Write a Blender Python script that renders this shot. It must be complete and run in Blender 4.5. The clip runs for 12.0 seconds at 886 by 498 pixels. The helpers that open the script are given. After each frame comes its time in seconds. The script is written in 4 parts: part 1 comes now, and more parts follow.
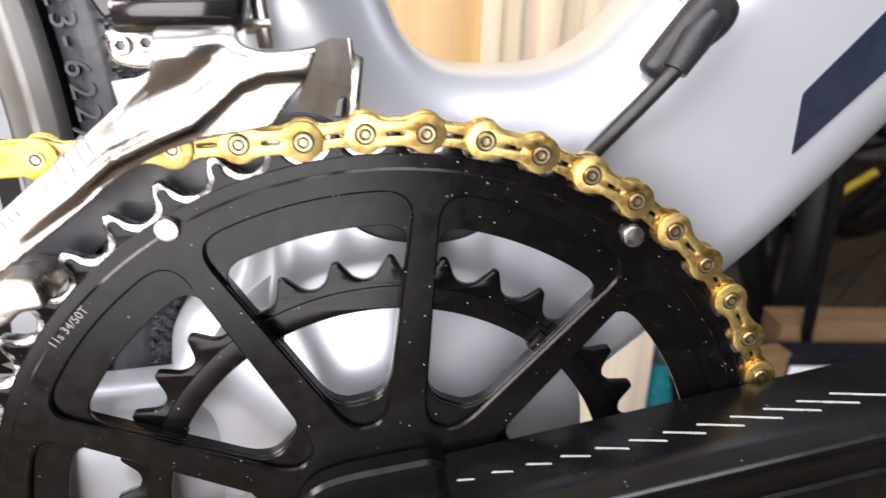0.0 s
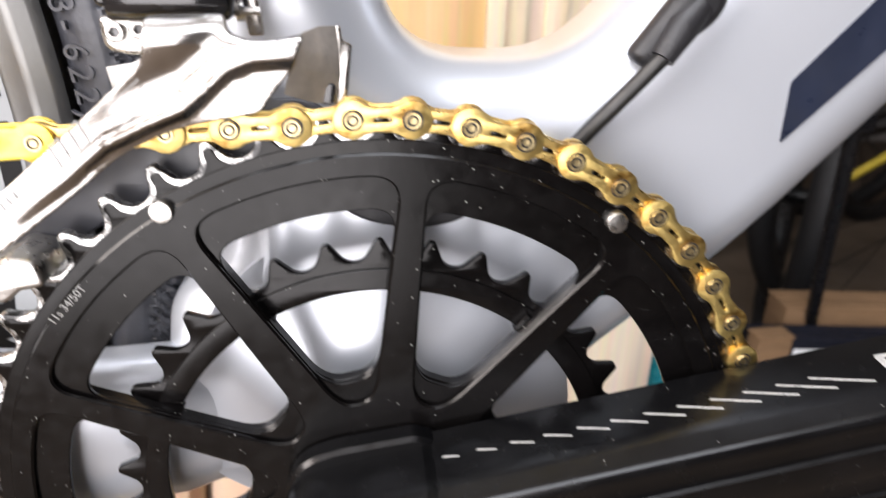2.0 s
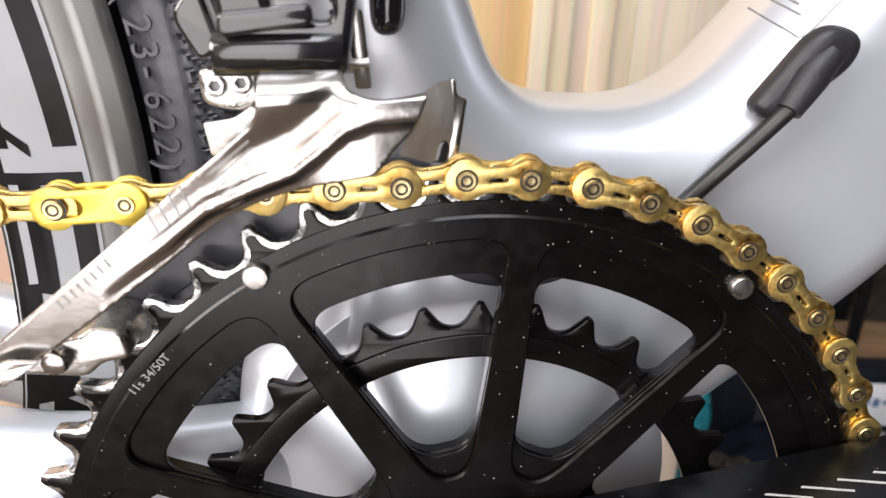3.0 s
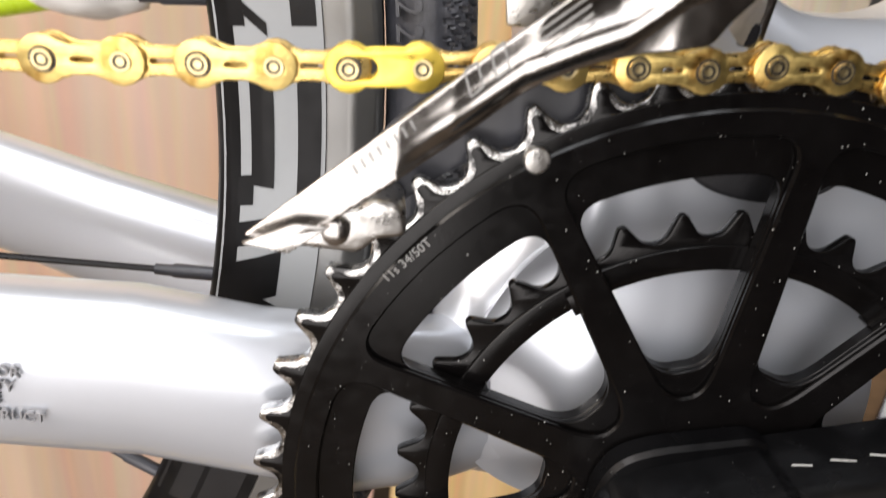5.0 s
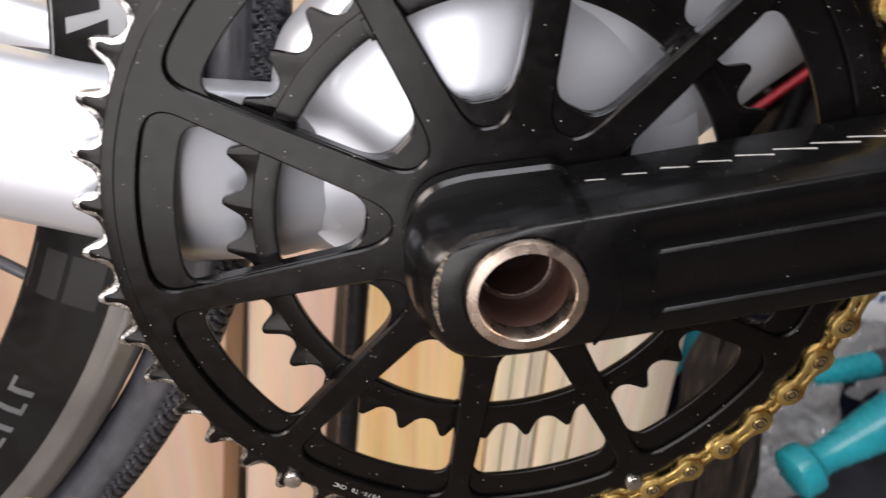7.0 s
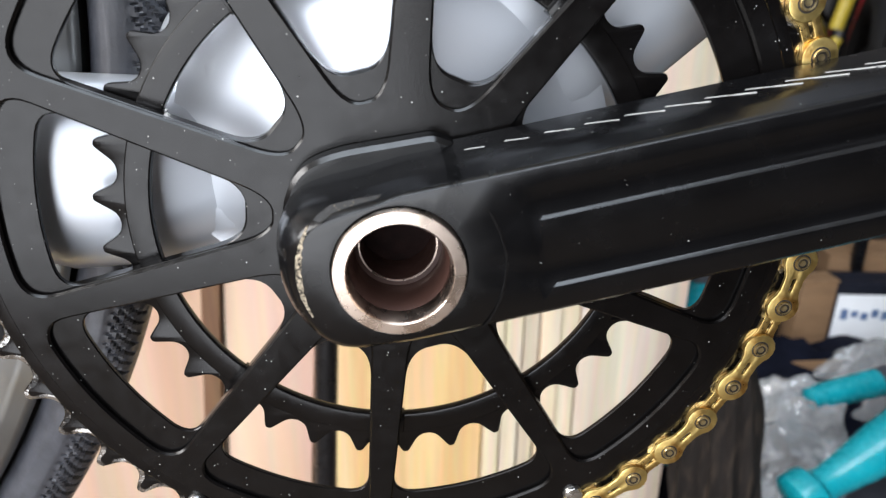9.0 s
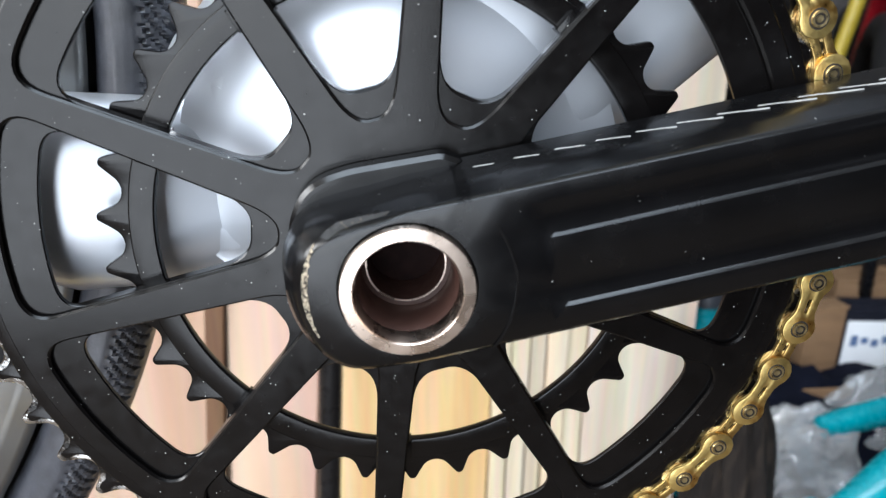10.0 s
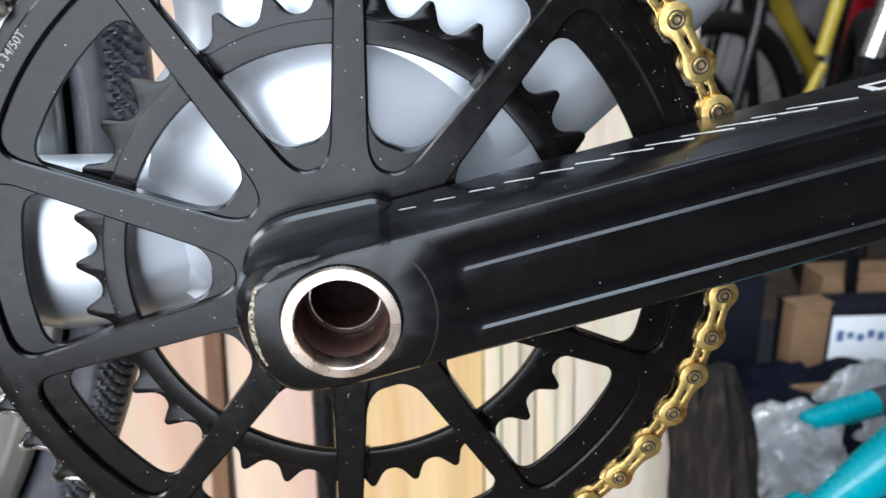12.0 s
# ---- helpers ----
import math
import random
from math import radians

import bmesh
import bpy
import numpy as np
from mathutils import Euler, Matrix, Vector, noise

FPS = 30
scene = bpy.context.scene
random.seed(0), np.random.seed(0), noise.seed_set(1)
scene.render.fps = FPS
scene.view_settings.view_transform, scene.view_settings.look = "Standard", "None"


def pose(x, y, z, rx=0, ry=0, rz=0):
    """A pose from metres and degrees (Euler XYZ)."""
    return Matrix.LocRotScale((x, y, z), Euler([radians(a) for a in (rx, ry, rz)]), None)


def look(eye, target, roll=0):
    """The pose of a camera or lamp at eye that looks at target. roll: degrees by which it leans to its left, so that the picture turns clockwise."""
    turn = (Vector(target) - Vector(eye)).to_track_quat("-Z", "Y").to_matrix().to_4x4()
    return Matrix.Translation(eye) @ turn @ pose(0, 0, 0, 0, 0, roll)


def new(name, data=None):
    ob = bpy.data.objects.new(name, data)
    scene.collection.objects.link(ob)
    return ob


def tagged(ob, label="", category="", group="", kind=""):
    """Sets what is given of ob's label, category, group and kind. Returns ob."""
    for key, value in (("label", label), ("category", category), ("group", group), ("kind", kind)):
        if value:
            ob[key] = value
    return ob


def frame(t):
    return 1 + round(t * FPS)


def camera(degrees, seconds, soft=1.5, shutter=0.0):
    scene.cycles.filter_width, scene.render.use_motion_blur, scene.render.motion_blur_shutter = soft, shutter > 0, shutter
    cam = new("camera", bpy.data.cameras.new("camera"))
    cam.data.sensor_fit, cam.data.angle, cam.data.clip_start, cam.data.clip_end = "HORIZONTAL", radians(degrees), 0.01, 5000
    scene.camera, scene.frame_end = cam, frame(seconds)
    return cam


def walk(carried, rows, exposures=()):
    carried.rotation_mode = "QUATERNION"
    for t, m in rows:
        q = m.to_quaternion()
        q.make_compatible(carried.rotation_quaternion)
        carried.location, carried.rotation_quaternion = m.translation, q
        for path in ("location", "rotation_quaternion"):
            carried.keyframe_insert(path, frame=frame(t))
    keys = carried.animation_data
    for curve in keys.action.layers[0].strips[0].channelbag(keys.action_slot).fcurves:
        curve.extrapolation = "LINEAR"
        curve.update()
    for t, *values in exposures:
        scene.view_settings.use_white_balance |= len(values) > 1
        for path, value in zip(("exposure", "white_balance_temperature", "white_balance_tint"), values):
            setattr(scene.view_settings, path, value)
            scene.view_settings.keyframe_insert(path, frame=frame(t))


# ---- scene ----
# The crank axle is the origin of all the millimetre figures below: x forward along the bicycle, y away
# from the viewer's side, z up. Its height over the floor:
Z0 = 0.70
ORIGIN = Vector((0, 0, Z0))

cam = camera(65.13, 12.0, soft=1.25, shutter=0.3)
cam.data.dof.use_dof, cam.data.dof.focus_distance, cam.data.dof.aperture_fstop = True, 0.170, 17.0
# seconds, x, y, z, yaw, pitch, roll
ROWS = [
    (0.0, -0.0096, -0.1448, 0.8322, -7.47, -21.75, -1.38),
    (0.5, 0.0091, -0.1538, 0.8235, -8.10, -22.77, -1.18),
    (1.0, 0.0163, -0.1697, 0.8117, -8.06, -23.19, -1.51),
    (1.5, 0.0116, -0.1719, 0.8104, -7.87, -23.90, -1.68),
    (2.0, -0.0046, -0.1485, 0.8350, -6.41, -23.57, -1.62),
    (2.5, -0.0222, -0.1340, 0.8401, -5.41, -21.83, -1.43),
    (2.7, -0.0225, -0.1310, 0.8397, -5.51, -22.16, -1.59),
    (4.3, -0.0563, -0.1347, 0.8369, -3.82, -21.50, -3.05),
    (4.5, -0.0628, -0.1353, 0.8330, -3.47, -21.35, -3.57),
    (5.0, -0.0755, -0.1278, 0.8157, -3.25, -23.30, -4.51),
    (5.5, -0.0764, -0.1282, 0.7947, -3.05, -24.88, -5.26),
    (6.0, -0.0728, -0.1288, 0.7829, -3.18, -26.01, -5.38),
    (6.5, -0.0560, -0.1446, 0.7738, -3.19, -26.63, -5.21),
    (7.0, -0.0324, -0.1559, 0.7736, -4.56, -26.44, -3.15),
    (7.5, -0.0081, -0.1592, 0.7707, -4.75, -26.31, -1.81),
    (7.7, -0.0080, -0.1590, 0.7710, -4.68, -26.02, -1.94),
    (9.5, -0.0015, -0.1522, 0.7523, -4.74, -20.98, -0.00),
    (10.0, -0.0035, -0.1518, 0.7529, -4.48, -19.99, -0.16),
    (10.5, -0.0069, -0.1517, 0.7551, -4.50, -19.30, -0.00),
    (11.0, 0.0021, -0.1578, 0.7623, -4.60, -19.36, 0.98),
    (11.5, 0.0016, -0.1730, 0.7703, -5.26, -19.02, 2.25),
    (12.0, 0.0129, -0.1702, 0.7647, -4.72, -19.28, 2.36),
]
EXPOSURE = [(0.0, -0.06, 6850, 17), (1.0, -0.06, 6850, 18), (1.5, -0.02, 6850, 17), (2.0, -0.02, 6900, 17), (2.5, -0.2, 6900, 17), (4.5, -0.5, 7050, 15), (5.5, -0.68, 7100, 15), (6.5, -0.64, 7050, 16), (7.5, -0.22, 6900, 19), (9.5, 0.08, 6200, 9), (12.0, 0.08, 5950, 8)]
walk(cam, [(t, pose(x, y, z, 90 + pitch, roll, yaw)) for t, x, y, z, yaw, pitch, roll in ROWS], EXPOSURE)

# ---------------------------------------------------------------- world and light
world = bpy.data.worlds.new("daylight")
scene.world = world
world.use_nodes = True
wn = world.node_tree.nodes
sky = wn.new("ShaderNodeTexSky")
sky.sky_type = "NISHITA"
sky.sun_disc = False
sky.sun_elevation, sky.sun_rotation = radians(48), radians(200)
wn["Background"].inputs["Strength"].default_value = 0.12
world.node_tree.links.new(sky.outputs["Color"], wn["Background"].inputs["Color"])


def area_lamp(name, eye, target, w, h, power, colour):
    data = bpy.data.lights.new(name, "AREA")
    data.shape, data.size, data.size_y, data.energy, data.color = "RECTANGLE", w, h, power, colour
    ob = new(name, data)
    ob.matrix_world = look(eye, target)
    return ob


# daylight through the open doorway behind the viewer, the side window and the skylight
area_lamp("doorway_daylight", (-0.56, -1.39, 1.05), (-0.56, 0.0, 1.05), 1.26, 2.0, 50, (0.92, 0.94, 0.97))
area_lamp("window_daylight", (-1.96, -0.62, 1.75), (-0.2, 0.1, 0.7), 1.35, 1.0, 88, (1.0, 0.97, 0.93))
area_lamp("skylight_daylight", (-0.30, -0.40, 2.48), (-0.30, -0.20, 0.7), 1.5, 1.3, 68, (0.80, 0.90, 1.0))


# ---------------------------------------------------------------- materials
def material(name, colour, rough=0.5, metal=0.0, vary=0.12, scale=60.0, bump=0.0, bump_scale=400.0, specks=None,
             second=None, second_amount=0.5, second_scale=20.0, transmission=0.0, coat=0.0, spec=0.5, rough_vary=0.12, stretch=(1, 1, 1)):
    m = bpy.data.materials.new(name)
    m.use_nodes = True
    nt = m.node_tree
    n, l = nt.nodes, nt.links
    b = n["Principled BSDF"]
    tc = n.new("ShaderNodeTexCoord")
    mp = n.new("ShaderNodeMapping")
    mp.inputs["Scale"].default_value = stretch
    l.new(tc.outputs["Object"], mp.inputs["Vector"])
    co = mp.outputs["Vector"]

    def noise_tex(s, detail=4.0):
        t = n.new("ShaderNodeTexNoise")
        t.inputs["Scale"].default_value, t.inputs["Detail"].default_value = s, detail
        l.new(co, t.inputs["Vector"])
        return t

    def mix(fac, a, c2, kind="MIX"):
        x = n.new("ShaderNodeMix")
        x.data_type, x.blend_type = "RGBA", kind
        for sock, val in ((x.inputs[0], fac), (x.inputs[6], a), (x.inputs[7], c2)):
            if isinstance(val, bpy.types.NodeSocket):
                l.new(val, sock)
            else:
                sock.default_value = val
        return x.outputs[2]

    def ramp(v, lo, hi):
        r = n.new("ShaderNodeMapRange")
        r.inputs[1].default_value, r.inputs[2].default_value = lo, hi
        l.new(v, r.inputs[0])
        return r.outputs[0]

    big = noise_tex(scale)
    c4 = (*colour, 1)
    dark = (*[max(0, c * (1 - vary)) for c in colour], 1)
    light = (*[min(1, c * (1 + vary)) for c in colour], 1)
    out = mix(ramp(big.outputs["Fac"], 0.3, 0.7), dark, light)
    if second:
        s2 = noise_tex(second_scale, 6.0)
        out = mix(ramp(s2.outputs["Fac"], 0.62 - second_amount * 0.3, 0.72 - second_amount * 0.2), out, (*second, 1))
    if specks:
        v = n.new("ShaderNodeTexVoronoi")
        v.inputs["Scale"].default_value = specks[0]
        l.new(co, v.inputs["Vector"])
        gate = noise_tex(specks[0] * 0.45, 2.0)
        # each speck has a size of its own, most of them tiny
        own = n.new("ShaderNodeSeparateColor")
        l.new(v.outputs["Color"], own.inputs[0])
        size = n.new("ShaderNodeMath")
        size.operation = "POWER"
        l.new(own.outputs[0], size.inputs[0])
        size.inputs[1].default_value = 2.5
        big_one = n.new("ShaderNodeMath")
        big_one.operation = "MULTIPLY_ADD"
        l.new(size.outputs[0], big_one.inputs[0])
        big_one.inputs[1].default_value, big_one.inputs[2].default_value = 1.0, 0.22
        share = n.new("ShaderNodeMath")
        share.operation = "DIVIDE"
        l.new(v.outputs["Distance"], share.inputs[0])
        l.new(big_one.outputs[0], share.inputs[1])
        near = ramp(share.outputs[0], specks[1], specks[1] * 0.6)
        some = ramp(gate.outputs["Fac"], specks[2], specks[2] + 0.03)
        both = n.new("ShaderNodeMath")
        both.operation = "MULTIPLY"
        l.new(near, both.inputs[0])
        l.new(some, both.inputs[1])
        out = mix(both.outputs[0], out, (0.40, 0.40, 0.38, 1))
    l.new(out, b.inputs["Base Color"])
    fine = noise_tex(scale * 3.1, 5.0)
    rr = n.new("ShaderNodeMapRange")
    rr.inputs[1].default_value, rr.inputs[2].default_value = 0.25, 0.75
    rr.inputs[3].default_value, rr.inputs[4].default_value = max(0.02, rough - rough_vary), min(1, rough + rough_vary)
    l.new(fine.outputs["Fac"], rr.inputs[0])
    l.new(rr.outputs[0], b.inputs["Roughness"])
    b.inputs["Metallic"].default_value = metal
    b.inputs["Specular IOR Level"].default_value = spec
    b.inputs["Transmission Weight"].default_value = transmission
    b.inputs["Coat Weight"].default_value = coat
    if bump:
        t = noise_tex(bump_scale, 3.0)
        bp = n.new("ShaderNodeBump")
        bp.inputs["Strength"].default_value, bp.inputs["Distance"].default_value = min(1.0, bump), 0.0006
        l.new(t.outputs["Fac"], bp.inputs["Height"])
        l.new(bp.outputs["Normal"], b.inputs["Normal"])
    return m


def wood(name, a, c, scale=5.0, rough=0.55):
    """Boards with the grain running upwards, and a shade of its own for each board."""
    m = bpy.data.materials.new(name)
    m.use_nodes = True
    n, l = m.node_tree.nodes, m.node_tree.links
    b = n["Principled BSDF"]
    tc, mp, info = n.new("ShaderNodeTexCoord"), n.new("ShaderNodeMapping"), n.new("ShaderNodeObjectInfo")
    mp.inputs["Scale"].default_value = (scale * 9, scale * 9, scale * 0.45)
    l.new(tc.outputs["Object"], mp.inputs["Vector"])
    add = n.new("ShaderNodeVectorMath")
    l.new(mp.outputs["Vector"], add.inputs[0])
    mul = n.new("ShaderNodeVectorMath")
    mul.operation = "SCALE"
    mul.inputs[0].default_value = (31, 17, 23)
    l.new(info.outputs["Random"], mul.inputs["Scale"])
    l.new(mul.outputs[0], add.inputs[1])
    t1, t2, t3 = (n.new("ShaderNodeTexNoise") for _ in range(3))
    for t, s, d in ((t1, 1.0, 6.0), (t2, 5.0, 4.0), (t3, 0.35, 2.0)):
        t.inputs["Scale"].default_value, t.inputs["Detail"].default_value = s, d
        t.inputs["Distortion"].default_value = 0.6
        l.new(add.outputs[0], t.inputs["Vector"])
    cr = n.new("ShaderNodeValToRGB")
    cr.color_ramp.elements[0].position, cr.color_ramp.elements[0].color = 0.32, (*a, 1)
    cr.color_ramp.elements[1].position, cr.color_ramp.elements[1].color = 0.68, (*c, 1)
    l.new(t1.outputs["Fac"], cr.inputs["Fac"])
    x = n.new("ShaderNodeMix")
    x.data_type, x.blend_type = "RGBA", "MULTIPLY"
    x.inputs[0].default_value = 0.35
    l.new(cr.outputs["Color"], x.inputs[6])
    l.new(t2.outputs["Color"], x.inputs[7])
    l.new(x.outputs[2], b.inputs["Base Color"])
    b.inputs["Roughness"].default_value = rough
    bp = n.new("ShaderNodeBump")
    bp.inputs["Strength"].default_value, bp.inputs["Distance"].default_value = 0.4, 0.001
    l.new(t2.outputs["Fac"], bp.inputs["Height"])
    l.new(bp.outputs["Normal"], b.inputs["Normal"])
    return m


BLACK = material("black anodised aluminium", (0.0026, 0.0023, 0.0023), 0.21, 0.0, 0.3, 90, 0.03, 2500, specks=(900, 0.17, 0.55), spec=0.26, rough_vary=0.07)
BLACK_ARM = material("satin black crank paint", (0.0023, 0.0023, 0.0026), 0.24, 0.0, 0.25, 60, 0.02, 1800, specks=(800, 0.14, 0.6), spec=0.34, rough_vary=0.06)
BLACK_GLOSS = material("gloss black paint", (0.01, 0.01, 0.011), 0.14, 0.0, 0.2, 60, rough_vary=0.06, coat=0.6)
SCUFF = material("rubbed bare metal edge", (0.40, 0.34, 0.25), 0.42, 0.85, 0.4, 600, 0.4, 1500, second=(0.012, 0.011, 0.010), second_amount=0.6, second_scale=1400)
SCUFF_FAINT = material("faintly rubbed paint", (0.006, 0.006, 0.006), 0.4, 0.0, 0.3, 300, 0.3, 1500, second=(0.22, 0.18, 0.12), second_amount=0.05, second_scale=1600)
TOOTH = material("worn silver chainring teeth", (0.55, 0.55, 0.54), 0.24, 1.0, 0.2, 220, 0.3, 500, second=(0.05, 0.05, 0.05), second_amount=0.5, second_scale=230)
CHROME = material("polished steel", (0.44, 0.42, 0.40), 0.2, 1.0, 0.05, 90, 0.02, 900, rough_vary=0.05)
CAGE_FRONT = material("brushed grey cage steel", (0.55, 0.52, 0.48), 0.5, 0.55, 0.2, 150, 0.2, 700)
CHROME_DULL = material("dull pressed steel", (0.50, 0.49, 0.47), 0.3, 1.0, 0.15, 120, 0.15, 900)
STEEL = material("brassy steel pin", (0.62, 0.50, 0.27), 0.34, 1.0, 0.2, 500)
GROOVE_DARK = material("painted dark of the pin groove", (0.022, 0.017, 0.012), 0.45, 0.0, 0.3, 500)
GOLD = material("gold plated chain", (0.80, 0.60, 0.22), 0.38, 1.0, 0.12, 160, 0.1, 1500, second=(0.50, 0.29, 0.08), second_amount=0.3, second_scale=140)
GOLD_IN = material("brassy inner plate", (0.70, 0.50, 0.18), 0.33, 1.0, 0.15, 160, 0.1, 1500, second=(0.42, 0.25, 0.08), second_amount=0.35, second_scale=160)
GOLD_YELLOW = material("bright yellow gold joining link", (0.86, 0.64, 0.11), 0.36, 0.85, 0.08, 160)
BRONZE = material("rose-tinted bare axle metal", (0.66, 0.55, 0.47), 0.27, 1.0, 0.05, 60)
# both bore colours are darkened to carry the shade of the deep hollow
BORE_END = material("dark reddish bore end, painted depth", (0.009, 0.004, 0.0035), 0.7, 0.0, 0.4, 300, spec=0.08)
BORE = material("brown bore wall with painted shade", (0.036, 0.018, 0.014), 0.5, 0.0, 0.2, 90, spec=0.15)
SILVER_PAINT = material("satin silver-blue frame paint", (0.60, 0.635, 0.69), 0.32, 0.56, 0.006, 8, rough_vary=0.004, coat=0.5)
NAVY = material("dark navy decal", (0.012, 0.016, 0.03), 0.35, 0.0, 0.2, 60)
INK = material("dark grey print", (0.24, 0.24, 0.25), 0.5)
WHITE_INK = material("pale print", (0.34, 0.34, 0.33), 0.5, 0.0, 0.2, 900, second=(0.05, 0.05, 0.05), second_amount=0.1, second_scale=900)
RUBBER = material("black tyre rubber", (0.009, 0.009, 0.010), 0.6, 0.0, 0.3, 120, 0.25, 1600, spec=0.3)
RUBBER_GREY = material("greyed tyre side", (0.042, 0.044, 0.052), 0.4, 0.0, 0.3, 160, 0.15, 900)
RIM_BLACK = material("satin black carbon rim", (0.005, 0.005, 0.0055), 0.38, 0.0, 0.3, 60, specks=(160, 0.08, 0.62), spec=0.18)
DECAL_GREY = material("grey rim decal", (0.25, 0.265, 0.275), 0.42, 0.0, 0.05, 40, specks=(140, 0.06, 0.64))
DECAL_MID = material("mid grey rim print", (0.085, 0.09, 0.095), 0.4, 0.0, 0.1, 40)
DECAL_DARK = material("faint dark grey rim decal", (0.014, 0.014, 0.015), 0.4, 0.0, 0.2, 40, spec=0.28)
BRAKE_TRACK = material("brushed alloy brake track", (0.19, 0.19, 0.185), 0.36, 0.8, 0.08, 30, 0.05, 700, rough_vary=0.06)
CABLE = material("black cable jacket", (0.012, 0.012, 0.012), 0.4, 0.0, 0.2, 80)
PORT = material("black rubber cable guide", (0.014, 0.014, 0.016), 0.48, 0.0, 0.3, 90, 0.2, 900)
PLY = wood("pinkish plywood", (0.62, 0.40, 0.28), (0.78, 0.57, 0.43), 1.5)
PINE = wood("orange pine", (0.74, 0.46, 0.19), (0.90, 0.66, 0.36), 4.0)
PALE = wood("pale whitewood", (0.76, 0.60, 0.40), (0.93, 0.82, 0.62), 5.0)
BEIGE = wood("beige weathered board", (0.60, 0.50, 0.38), (0.76, 0.66, 0.53), 5.0)
BROWN = wood("brown stained batten", (0.16, 0.08, 0.04), (0.26, 0.14, 0.07), 5.0)
CONCRETE = material("dusty brown concrete", (0.11, 0.082, 0.058), 0.85, 0.0, 0.25, 6, 0.5, 120, second=(0.07, 0.053, 0.04), second_scale=3)
WALL_FAR = material("grey painted far wall", (0.10, 0.10, 0.105), 0.85, 0.0, 0.3, 4, 0.3, 90, second=(0.34, 0.33, 0.33), second_scale=2.5)
PLASTER = material("dull brown plaster", (0.22, 0.155, 0.105), 0.85, 0.0, 0.25, 3, 0.3, 90, second=(0.13, 0.09, 0.06), second_scale=2)
# dark colour stands for the shadowed side of the room, met only in reflections
DIM_WALL = material("unseen wall, dark for reflections", (0.05, 0.04, 0.034), 0.7, 0.0, 0.3, 4, 0.3, 90, stretch=(6, 6, 1))
CEIL = material("white ceiling paint", (0.72, 0.72, 0.70), 0.9, 0.0, 0.06, 5, 0.2, 90)
CARD = material("brown cardboard", (0.19, 0.11, 0.055), 0.8, 0.0, 0.12, 30, 0.2, 300, stretch=(1, 1, 4))
PAPER = material("white paper label", (0.78, 0.80, 0.82), 0.6, 0.0, 0.04, 30)
BLUE_INK = material("blue print", (0.10, 0.16, 0.30), 0.6)
TEAL = material("teal moulded plastic", (0.005, 0.23, 0.28), 0.26, 0.0, 0.1, 60, coat=0.2)
CAP_GREY = material("dark grey soft plastic", (0.035, 0.037, 0.045), 0.4, 0.0, 0.2, 60)
PLASTIC_BAG = material("cloudy crumpled plastic film", (0.70, 0.72, 0.74), 0.16, 0.0, 0.05, 20, 0.35, 55, transmission=0.75)
DARK_CLOTH = material("dark navy cloth", (0.004, 0.005, 0.011), 0.95, 0.0, 0.3, 60, 0.6, 500, spec=0.1)
DARK_BOX = material("dark navy card", (0.006, 0.007, 0.013), 0.7, 0.0, 0.2, 40, 0.1, 300, spec=0.2)
OLD_TYRE = material("dusty brown-black tyre rubber", (0.010, 0.008, 0.007), 0.85, 0.0, 0.4, 40, 0.5, 300, spec=0.2, second=(0.028, 0.021, 0.016), second_amount=0.4, second_scale=60, stretch=(3, 3, 0.5))
BIKE_BLACK = material("black bicycle paint", (0.006, 0.006, 0.007), 0.3, 0.0, 0.2, 40, spec=0.35)
BIKE_RED = material("red bicycle paint", (0.36, 0.008, 0.02), 0.3, 0.0, 0.1, 40)
BIKE_YELLOW = material("yellow bicycle paint", (0.40, 0.30, 0.03), 0.35, 0.0, 0.1, 40)
LIME = material("lime green paint", (0.50, 0.70, 0.03), 0.3, 0.0, 0.05, 40)
WHITE_CLOTH = material("white cloth", (0.80, 0.80, 0.78), 0.85, 0.0, 0.05, 40, 0.4, 200)
SILVER_BAR = material("silver bar", (0.72, 0.74, 0.72), 0.25, 0.9, 0.05, 40)

# ---------------------------------------------------------------- building helpers
WORLD_AT = {}


def mm(x, y, z):
    return Vector((x / 1000, y / 1000, z / 1000))


def thing(name, at, label, category, group="", kind=""):
    """An Empty at a point in millimetres from the axle, under which the parts of a thing hang."""
    ob = new(name)
    ob.location = ORIGIN + mm(*at)
    ob.empty_display_size = 0.02
    WORLD_AT[ob.name] = ob.location.copy()
    return tagged(ob, label, category, group, kind)


def mesh_of(bm, name="mesh", smooth=True):
    bmesh.ops.recalc_face_normals(bm, faces=bm.faces)
    me = bpy.data.meshes.new(name)
    bm.to_mesh(me)
    bm.free()
    if smooth:
        for p in me.polygons:
            p.use_smooth = True
        me.set_sharp_from_angle(angle=radians(38))
    return me


def part(name, shape, mat, parent=None, label="", place=None, smooth=True):
    """One mesh object, from a bmesh or a mesh in metres from the axle, under a thing or a part."""
    me = shape if isinstance(shape, bpy.types.Mesh) else mesh_of(shape, name, smooth)
    if not me.materials:
        me.materials.append(mat)
    ob = new(name, me)
    m = Matrix.Translation(ORIGIN) @ (place if place is not None else Matrix())
    base = WORLD_AT[parent.name] if parent else Vector((0, 0, 0))
    ob.parent = parent
    ob.matrix_basis = Matrix.Translation(-base) @ m
    WORLD_AT[ob.name] = m.translation.copy()
    if label:
        ob["label"] = label
    return ob


